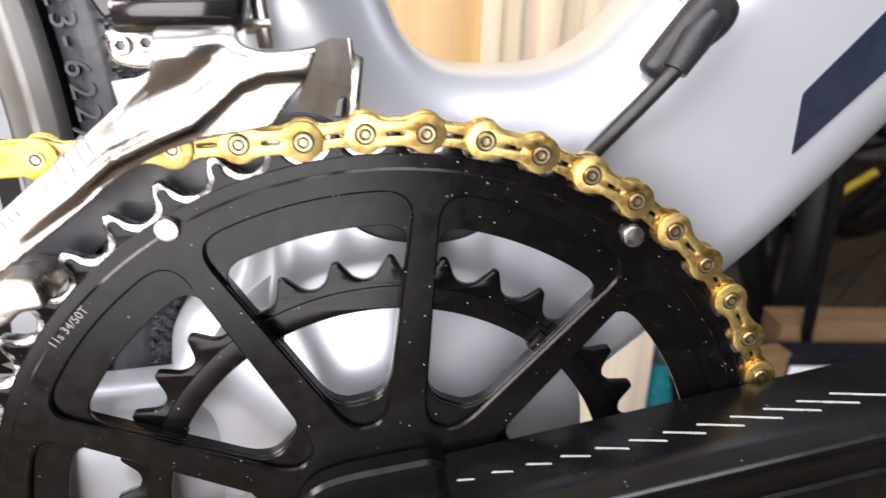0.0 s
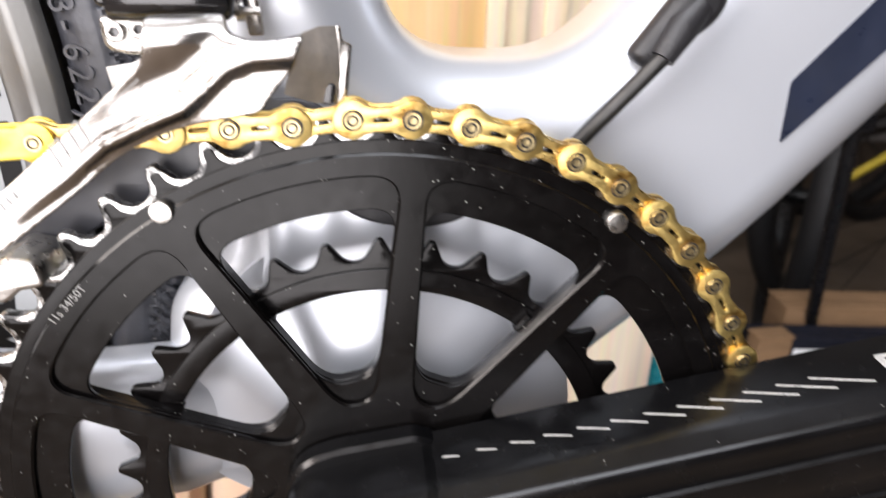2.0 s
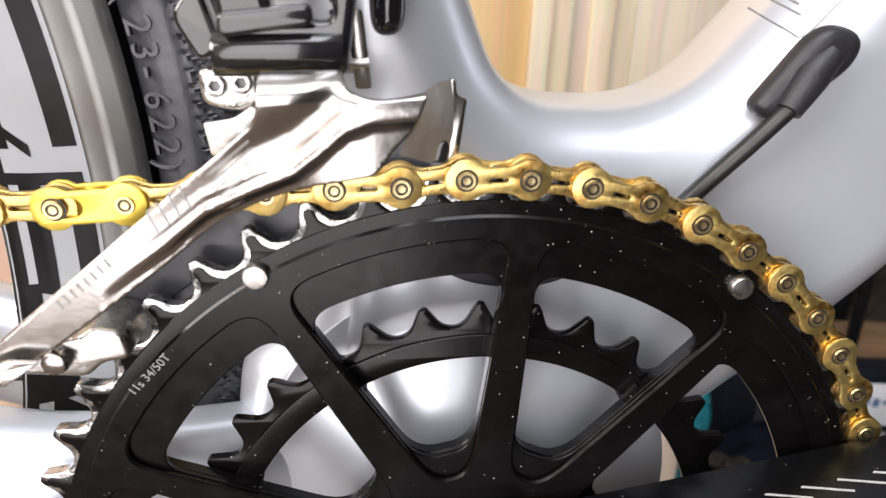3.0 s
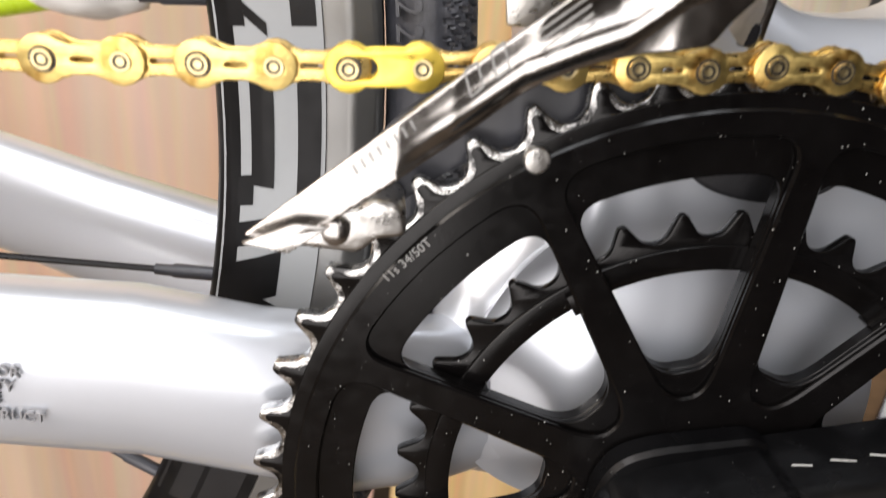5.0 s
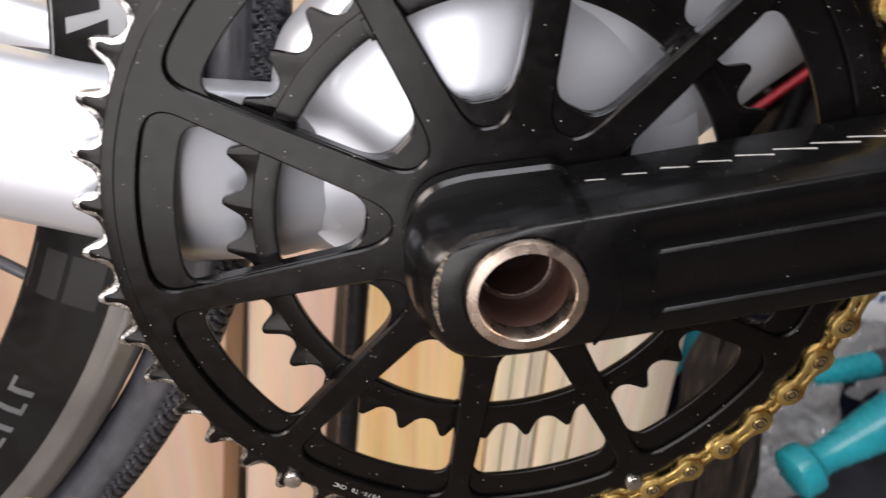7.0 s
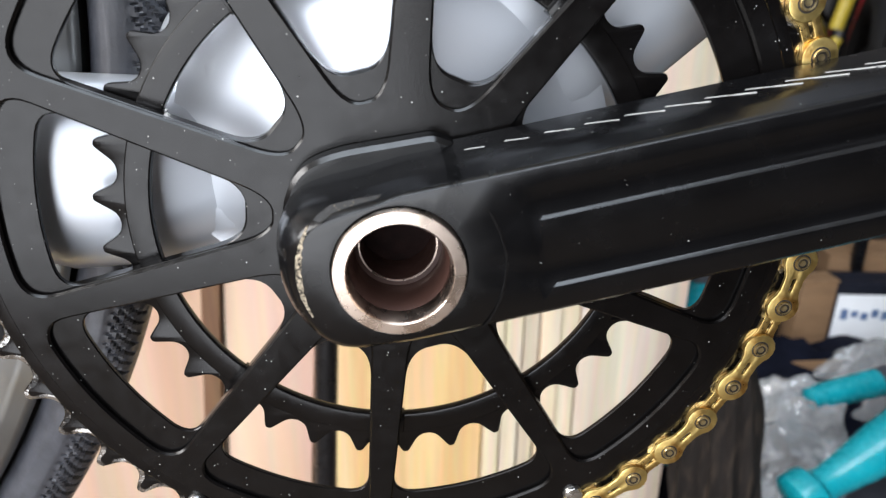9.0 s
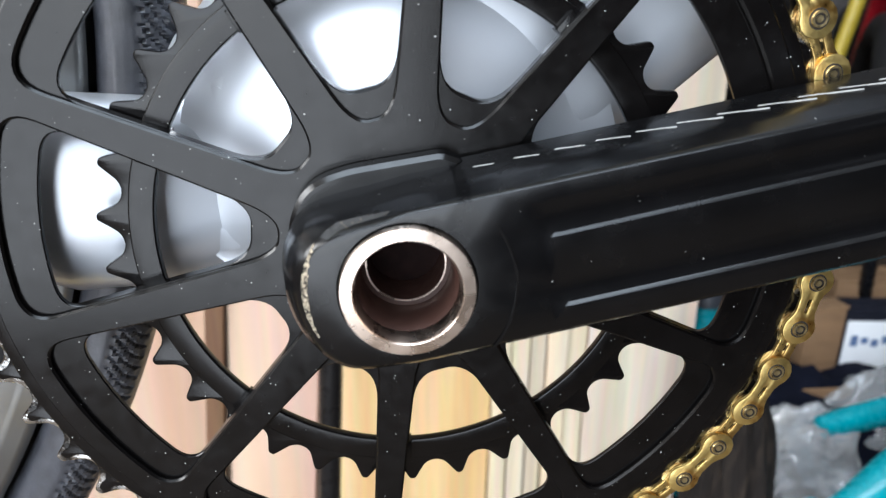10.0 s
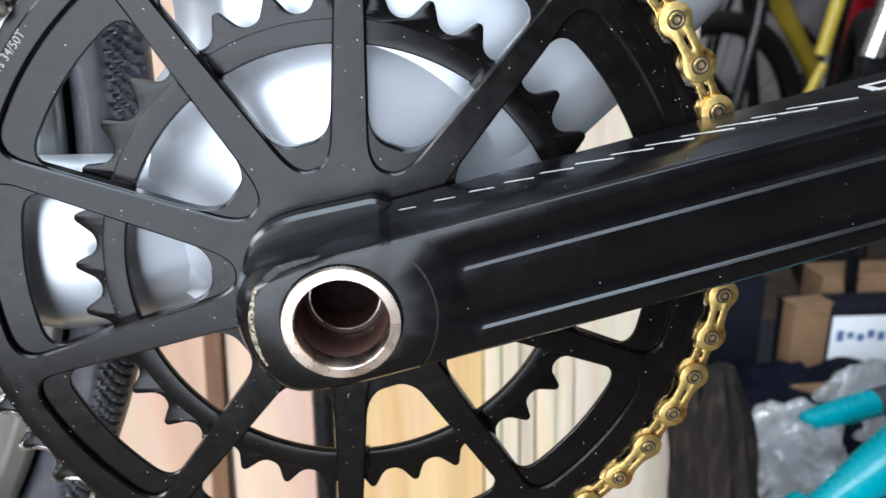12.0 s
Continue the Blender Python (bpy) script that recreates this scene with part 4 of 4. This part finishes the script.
# ---------------------------------------------------------------- rear wheel
HUB = (-391, 46, 74)
wheel = thing("rear_wheel", (-391, 46, -262), "deep black road wheel with grey decals and slick tyre", "wheel")
RIM_SIDE = [(273.0, 2.2), (274.2, 5.0), (278, 7.6), (286, 9.6), (298.6, 10.6), (300.4, 10.8)]
rim_profile = [(r, -y) for r, y in RIM_SIDE] + [(r, y) for r, y in reversed(RIM_SIDE)]
rim = part("rim", lathe(rim_profile, 220, HUB, closed=True), RIM_BLACK, wheel, "satin black deep rim")
for side in (-1, 1):
    part("brake_track", lathe([(300.2, side * 9.6), (300.5, side * 11.2), (301.4, side * 11.5), (304.6, side * 11.3), (305.1, side * 11.6), (307.8, side * 11.55), (308.2, side * 11.3), (311.2, side * 11.3), (312.6, side * 10.4), (313.5, side * 8.5)], 220, HUB), BRAKE_TRACK, wheel, "brushed alloy brake track")


def rim_y(r):
    pr = [(a, b) for a, b in RIM_SIDE]
    for (r0, y0), (r1, y1) in zip(pr, pr[1:]):
        if r0 <= r <= r1:
            return y0 + (y1 - y0) * (r - r0) / (r1 - r0)
    return pr[-1][1]


def rim_patch(r0, r1, a0, a1, lift=0.12, skew=0.0):
    """A decal on the near side of the rim, between two radii and two angles in degrees; skew slants its ends."""
    bm = bmesh.new()
    n, k = max(3, int(abs(a1 - a0) / 0.8)), 5
    g = []
    for i in range(n + 1):
        row = []
        for j in range(k + 1):
            r = r0 + (r1 - r0) * j / k
            a = radians(a0 + (a1 - a0) * i / n + skew * (j / k - 0.5))
            row.append(bm.verts.new(mm(HUB[0] + r * math.cos(a), HUB[1] - rim_y(r) - lift, HUB[2] + r * math.sin(a))))
        g.append(row)
    for p, q in zip(g, g[1:]):
        for j in range(k):
            bm.faces.new((p[j], p[j + 1], q[j + 1], q[j]))
    return bm


sub("decal", rim_patch(275.2, 300.2, -12.0, 34.0), DECAL_GREY, rim, "grey decal block")
for r0, r1, a0, a1, sk in ((277.3, 282.6, 4.6, 30, 0.0), (282.6, 287.6, 4.6, 5.2, -0.9), (293.2, 298.9, 4.6, 30, 0.0), (278.0, 298.6, 2.8, 3.4, 0.0), (282.4, 288.0, -3.0, 2.9, 0.0), (293.6, 299.2, -5.0, 2.9, 0.0),
                           (277.0, 283.0, -4.2, -2.6, 0.3), (279.0, 289, -6.2, -4.8, 0.8), (276.0, 291, -9.6, -7.0, 1.6), (284, 299.0, -12.2, -9.4, -1.0)):
    sub("decal", rim_patch(r0, r1, a0, a1, 0.22, sk), RIM_BLACK, rim)
sub("decal", rim_patch(274.8, 297, -24.0, -20.5, 0.12, 0.5), DECAL_DARK, rim)
sub("decal", rim_patch(274.8, 297, -18.5, -13.5, 0.12, 0.0), DECAL_DARK, rim)
# a plain emblem of grey bars
for i in range(6):
    a = -40.6 + 1.72 * i
    sub("emblem", rim_patch(282.2, 290.2, a, a + 0.5, 0.2, 0.35), DECAL_MID, rim)
    sub("emblem", rim_patch(282.2 if i % 2 else 288.9, 283.5 if i % 2 else 290.2, a + 0.35, a + 1.25, 0.2, 0.05), DECAL_MID, rim)

bm = bmesh.new()
rings = []
angles = [-48 + 96 * i / 1100 for i in range(1101)] + [48 + (312 - 48) * (i + 1) / 110 for i in range(109)]
NT = 64
for a in angles:
    ring = []
    for j in range(NT):
        ph = radians(-158 + 316 * j / (NT - 1))
        rr, yy = 324.6 + 11.4 * math.cos(ph), 11.6 * math.sin(ph)
        d = 0.0
        p = abs(math.degrees(ph))
        if -48 <= a <= 48:
            if 20 < p < 76:
                u = (a * 5.6 - ((p - 20) / 56) ** 1.6 * 9.0) % 3.6
                d = -1.0 if u < 0.8 else 0.0
                if (p * 0.2 + a * 1.1) % 2.6 < 0.7:
                    d -= 0.3
            elif 76 <= p < 80:
                d = -0.35
            elif 104 < p < 108:
                d = 0.25
        rr += d * math.cos(ph)
        yy += d * math.sin(ph)
        ring.append(bm.verts.new(mm(HUB[0] + rr * math.cos(radians(a)), HUB[1] + yy, HUB[2] + rr * math.sin(radians(a)))))
    rings.append(ring)
for i in range(len(rings)):
    p, q = rings[i], rings[(i + 1) % len(rings)]
    for j in range(NT - 1):
        bm.faces.new((p[j], p[j + 1], q[j + 1], q[j]))
tyre = part("tyre", bm, RUBBER_GREY, wheel, "black slick tyre with fine diagonal tread")
for i, ch in enumerate("(23-622)"):
    a = radians(10.6 - 0.98 * i)
    ph = radians(-84)
    rr = 316.6
    u, w = Vector((math.cos(a), 0, math.sin(a))), Vector((math.sin(a), 0, -math.cos(a)))
    n3 = (Vector((0, -1, 0)) * 0.99 - u * 0.12).normalized()
    up = (u - n3 * u.dot(n3)).normalized()
    m = Matrix(((w.x, up.x, n3.x, 0), (w.y, up.y, n3.y, 0), (w.z, up.z, n3.z, 0), (0, 0, 0, 1)))
    m.translation = mm(HUB[0] + rr * u.x, HUB[1] - 10.5, HUB[2] + rr * u.z)
    sub("size_mark", lettering(ch, 8.8, m, 0.7), RUBBER_GREY, tyre, "raised tyre size figures")
part("hub", turned([(0, 8), (0.04, 22), (0.1, 22), (0.14, 12), (0.86, 12), (0.9, 20), (0.96, 20), (1, 8)], (-391, 10, 74), (-391, 82, 74), 32), BIKE_BLACK, wheel)
for k in range(24):
    a = radians(5.8 - 15 * k)
    off = radians((40, -75, 100)[k % 3])
    rim_at = Vector((HUB[0] + 273 * math.cos(a), HUB[1] - 0.5, HUB[2] + 273 * math.sin(a)))
    hub_at = Vector((HUB[0] + 20 * math.cos(a + off), HUB[1] + (-24 if k % 3 < 2 else 28), HUB[2] + 20 * math.sin(a + off)))
    spoke = part("spoke", tube([tuple(hub_at), tuple(rim_at)], 0.95, 8), BIKE_BLACK, wheel)
    d = (hub_at - rim_at).normalized()
    sub("nipple", turned([(0, 2.0), (0.7, 2.0), (0.75, 1.6), (1, 1.5)], tuple(rim_at - d * 2), tuple(rim_at + d * 15), 12), CAP_GREY, spoke)


# ---------------------------------------------------------------- things on the rear-wheel side
lime = thing("lime_bicycle_frame", (-560, 300, -700), "lime green bicycle tubes standing against the plywood", "bicycle")
part("upper_tube", tube(smooth_line([(-560, 310, 50), (-420, 300, 66), (-300, 290, 92), (-200, 285, 114), (-120, 290, 128)], 6), 9, 16), LIME, lime)
part("lower_tube", tube(smooth_line([(-560, 310, 20), (-420, 305, 45), (-300, 300, 68), (-205, 295, 90), (-120, 292, 112)], 6), 7, 16), LIME, lime)
part("leg_tube", tube([(-560, 310, 70), (-562, 310, -700)], 12, 16), LIME, lime)


def crumple(name, centre, size, mat, seed, amount=0.35, detail=3, rough_scale=2.2, flat_at=None):
    """A crumpled lump: a ball pushed in and out in folds."""
    bm = bmesh.new()
    bmesh.ops.create_icosphere(bm, subdivisions=detail, radius=1.0)
    for v in bm.verts:
        d = v.co.normalized()
        p = d * rough_scale + Vector((seed * 7.3, seed * 3.1, seed * 1.7))
        k = 1 + amount * (1 - 2 * abs(noise.noise(p))) * 0.9 + amount * 0.45 * (1 - 2 * abs(noise.noise(p * 2.7))) + amount * 0.3 * abs(noise.noise(p * 6.0))
        v.co = Vector((d.x * size[0], d.y * size[1], d.z * size[2])) * (k * 0.8)
        if flat_at is not None:
            v.co.z = max(v.co.z, flat_at)
        v.co = mm(*(v.co + Vector(centre)))
    me = mesh_of(bm, name, True)
    me.set_sharp_from_angle(angle=radians(45 if mat is PLASTIC_BAG else 85))
    return me


rag = thing("white_rag", (-236, 262, 72), "white cloth rag hung over lime tubes", "cloth")
part("cloth", crumple("cloth", (-240, 280, 82), (34, 14, 15), WHITE_CLOTH, 3, 0.3), WHITE_CLOTH, rag)

# ---------------------------------------------------------------- clutter on the front-wheel side
crate = thing("crate", (560, 480, -700), "low dark storage crate under loose parts", "crate")
part("body", block(338, 900, 190, 800, -700, -436, 8), DARK_CLOTH, crate)
part("rim", block(332, 906, 184, 806, -452, -432, 4), CAP_GREY, crate)


def carton(at, w, d, h, turn, label, mat, name="cardboard_box"):
    ob = thing(name, at, label, "box")
    m = Matrix.Translation(mm(*at)) @ Matrix.Rotation(radians(turn), 4, "Z")
    for name, bm in (("body", block(-w / 2, w / 2, 0, d, 0, h, 2)), ("flap", block(-w / 2 - 1, w / 2 + 1, -1, d / 2 - 1, h, h + 3, 1)), ("flap", block(-w / 2 - 1, w / 2 + 1, d / 2 + 1, d + 1, h, h + 3, 1))):
        bm.transform(m)
        part(name, bm, mat, ob)
    return ob, m


box, bmx = carton((520, 446, -432), 210, 34, 184, -6, "dark navy box with a white paper label", DARK_BOX, "dark_box")
bm = block(-62, 26, -1.2, -0.2, 124, 176)
bm.transform(bmx)
paper = part("label", bm, PAPER, box, "white paper label")
for i in range(7):
    bm = block(-56 + 10.5 * i, -49 + 10.5 * i, -1.8, -1.1, 148 + 3 * (i % 2), 160 - 2 * (i % 3))
    bm.transform(bmx)
    sub("print", bm, BLUE_INK, paper)
carton((575, 492, -432), 200, 46, 196, -6, "brown cardboard box behind a dark navy box", CARD)
carton((432, 446, -432), 40, 22, 192, 4, "narrow brown cardboard box standing on a crate", CARD)
carton((330, 470, -432), 120, 40, 214, -4, "dark navy box standing beside the boards", DARK_BOX, "dark_box")
strip = thing("cardboard_strip", (412, 400, -432), "brown cardboard strip sticking up among dark cloths", "cardboard")
part("strip", block(386, 438, 400, 403, -432, -302, 1), CARD, strip)


def grip_tool(name, a, b, label, ball=True, girth=1.0):
    """A teal handle with a ball at one end and a grey cap with a square socket at the other."""
    ob = thing(name, a, label, "tool")
    prof = [(0.0, 18), (0.012, 20.5), (0.08, 21), (0.11, 20), (0.14, 14), (0.18, 12.5), (0.26, 13.5), (0.5, 18.5), (0.74, 21.5)] if ball else [(0.0, 6), (0.04, 16), (0.2, 20), (0.62, 22.5), (0.7, 22.5)]
    part("handle", turned([(t, r * girth) for t, r in prof], a, b, 36), TEAL, ob)
    va, vb = Vector(a), Vector(b)
    c0 = va + (vb - va) * (0.74 if ball else 0.7)
    part("cap", turned([(t, r * girth) for t, r in ((0, 22.3), (0.1, 23), (0.8, 22.5), (0.95, 21), (1, 18))], tuple(c0), b, 36), CAP_GREY, ob, "dark grey cap")
    d = (vb - va).normalized()
    part("socket", turned([(0, 8 * girth), (1, 7.6 * girth)], b, tuple(vb + d * 1.5), 4), CHROME_DULL, ob, "square steel insert")
    return ob


grip_tool("screwdriver", (292, 226, -311), (430, 257, -246), "teal screwdriver handle with dark grey end cap lying on a bag")
grip_tool("screwdriver", (490, 312, -335), (464, 312, -206), "teal screwdriver handle standing upright with dark grey cap", False)
grip_tool("screwdriver", (350, 320, -288), (448, 332, -276), "slim teal tool handle half buried behind a bag", False, 0.55)
# an old tyre stands folded between the boards and the crate
old = thing("folded_tyre", (262, 250, -700), "folded old brown-black tyre standing beside the boards", "tyre")
for k, (dx, dy, lean_x, top) in enumerate(((-26, 14, 62, -196), (-4, -8, 84, -186), (14, 12, 116, -202))):
    bm = bmesh.new()
    rings = []
    for i in range(36):
        t = i / 35
        cx, cz = 288 + dx - lean_x * t ** 1.4 * 0.55, -700 + (top + 700) * t
        cy = 262 + dy + 6 * math.sin(5 * t + k)
        rr = 19 + 2.5 * math.sin(3.1 * t * 3 + k)
        ring = []
        for j in range(40):
            a = 2 * math.pi * j / 40
            r = rr * (1.0 + 0.10 * math.sin(9 * a) + 0.06 * math.sin(40 * t + 5 * a)) * (1 - 0.55 * max(0, t - 0.93) / 0.07)
            ring.append(bm.verts.new(mm(cx + r * math.cos(a), cy + 0.8 * r * math.sin(a), cz)))
        rings.append(ring)
    for p, q in zip(rings, rings[1:]):
        for j in range(40):
            bm.faces.new((p[j], p[(j + 1) % 40], q[(j + 1) % 40], q[j]))
    bm.faces.new(rings[0])
    bm.faces.new(rings[-1])
    part("fold", bm, OLD_TYRE, old)
bag = thing("plastic_bag", (345, 326, -432), "cloudy crumpled plastic bag on a crate", "bag")
part("film", crumple("film", (345, 326, -352), (66, 44, 78), PLASTIC_BAG, 1, 0.24, 5, 1.5, -80), PLASTIC_BAG, bag)
bag = thing("plastic_bag", (450, 400, -432), "white crumpled plastic bag beside a carton", "bag")
part("film", crumple("film", (470, 400, -355), (70, 36, 74), PLASTIC_BAG, 5, 0.24, 5, 1.4, -76), PLASTIC_BAG, bag)
bag = thing("plastic_bag", (560, 280, -432), "clear crumpled plastic bag on a grey roll", "bag")
part("film", crumple("film", (560, 270, -350), (52, 40, 82), PLASTIC_BAG, 8, 0.24, 5, 1.6, -81), PLASTIC_BAG, bag)
roll = thing("grey_roll", (470, 230, -432), "dark grey plastic tube lying on the crate", "tube")
part("tube", turned([(0, 30), (0.02, 33), (0.98, 33), (1, 30)], (400, 205, -400), (640, 300, -396), 32), CAP_GREY, roll)
cloth = thing("dark_cloth", (420, 430, -432), "crumpled dark navy cloth lying on a crate", "cloth")
part("folds", crumple("folds", (420, 425, -370), (110, 60, 72), DARK_CLOTH, 11, 0.35, 4, 2.0, -62), DARK_CLOTH, cloth)
cloth = thing("dark_cloth", (320, 430, -432), "crumpled dark cloth beside a beige board", "cloth")
part("folds", crumple("folds", (315, 392, -372), (42, 40, 66), DARK_CLOTH, 14, 0.3, 4, 2.0, -60), DARK_CLOTH, cloth)
mouth = thing("plastic_jar", (282, 410, -432), "bright blue plastic jar beside the boards", "jar")
part("body", turned([(0, 15), (0.06, 17), (0.8, 17), (0.9, 12), (1, 11)], (296, 425, -432), (286, 412, -212), 32), TEAL, mouth)
part("lid", turned([(0, 13), (0.8, 13), (1, 11)], (286, 412, -212), (285, 411, -196), 32), CAP_GREY, mouth)
bar = thing("silver_bar", (414, 420, 8), "slim silver bar leaning on a black bracket", "bar")
part("tube", turned([(0, 9), (1, 9)], (432, 420, 8), (488, 420, 230), 20), SILVER_BAR, bar)
part("bracket", block(422, 452, 414, 428, -8, 10, 3), BIKE_BLACK, bar)
part("leg", turned([(0, 7), (1, 7)], (560, 560, -432), (436, 421, -4), 16), BIKE_BLACK, bar)


def parked_bicycle(at, turn, frame_mat, accent, label, lean=0.0):
    """A mountain bicycle on its two wheels; at: the foot of the front wheel in millimetres."""
    ob = thing("parked_bicycle", at, label, "bicycle", "bicycles parked beyond the boards")
    m = Matrix.Translation(mm(*at)) @ Matrix.Rotation(radians(turn), 4, "Z") @ Matrix.Rotation(radians(lean), 4, "X")

    def put(name, bm, mat, lab=""):
        bm.transform(m)
        return part(name, bm, mat, ob, lab)
    R = 340
    for x in (0, 1060):
        w = put("tyre", lathe([(R + 28 * math.cos(radians(a)), 29 * math.sin(radians(a))) for a in range(-160, 161, 20)], 72, (x, 0, R + 22)), RUBBER)
        rimo = lathe([(R - 26, -8), (R - 22, -12), (R - 4, -13), (R - 4, 13), (R - 22, 12), (R - 26, 8)], 72, (x, 0, R + 22), closed=True)
        put("rim", rimo, BIKE_BLACK)
        put("hub", turned([(0, 18), (1, 18)], (x, -40, R + 22), (x, 40, R + 22), 20), BIKE_BLACK)
        for k in range(18):
            a = 2 * math.pi * k / 18
            put("spoke", tube([(x, 30 * (-1) ** k, R + 22), (x + (R - 24) * math.cos(a), 0, R + 22 + (R - 24) * math.sin(a))], 1.2, 5), BIKE_BLACK)
    for y in (-62, 62):
        put("fork_leg", tube([(0, y, R + 22), (70, y * 0.95, 700), (92, y * 0.7, 800)], [13, 17, 17], 14), BIKE_BLACK)
    put("fork_crown", block(70, 120, -70, 70, 770, 815, 10), accent)
    put("head_tube", tube([(95, 0, 800), (130, 0, 930)], 24, 18), frame_mat)
    put("down_tube", tube([(110, 0, 840), (600, 0, R - 10)], 23, 18), accent)
    put("top_tube", tube([(125, 0, 900), (500, 0, 800)], 18, 18), frame_mat)
    put("seat_tube", tube([(600, 0, R - 10), (470, 0, 900)], 18, 18), frame_mat)
    for y in (-50, 50):
        put("chainstay", tube([(600, y * 0.5, R - 10), (1060, y, R + 22)], 11, 12), frame_mat)
        put("seatstay", tube([(500, y * 0.4, 800), (1060, y, R + 22)], 9, 12), accent)
    put("stem", tube([(130, 0, 930), (70, 0, 980)], 16, 14), BIKE_BLACK)
    put("handlebar", tube([(70, -330, 990), (70, 330, 990)], 15, 14), BIKE_BLACK)
    put("saddle", loft([(380, 0, 960, 18, 22), (430, 0, 962, 20, 34), (520, 0, 965, 26, 66), (620, 0, 962, 20, 60)], 2.4, 20), BIKE_BLACK)
    put("chainwheel", lathe([(20, -32), (84, -32), (88, -30), (84, -28), (20, -28)], 48, (600, 0, R - 10), closed=True), BIKE_BLACK)
    return ob


def accent_tube(bike, a, b, radius, mat, name):
    part(name, tube([a, b], radius, 16), mat, bike)


red_bike = parked_bicycle((930, 1180, -700), 60, BIKE_BLACK, BIKE_RED, "black and red mountain bicycle parked behind cartons", 2)
yellow_bike = parked_bicycle((1175, 1110, -700), -8, BIKE_BLACK, BIKE_YELLOW, "black and yellow mountain bicycle parked beside another", 2)
parked_bicycle((560, 1850, -700), 8, BIKE_BLACK, BIKE_BLACK, "plain black mountain bicycle parked by the far wall", 3)
parked_bicycle((800, 1560, -700), 22, BIKE_BLACK, BIKE_YELLOW, "black mountain bicycle with yellow tubes behind the others", 3)
accent_tube(red_bike, (615, 1050, -270), (765, 1050, -138), 7, BIKE_RED, "swing_arm")
accent_tube(yellow_bike, (768, 1050, -120), (792, 1050, -60), 9, BIKE_YELLOW, "brake_arm")
accent_tube(yellow_bike, (785, 1050, -45), (812, 1050, 90), 12, BIKE_YELLOW, "fork_leg")
accent_tube(yellow_bike, (870, 1050, -302), (1010, 1050, -210), 8, BIKE_YELLOW, "swing_arm")
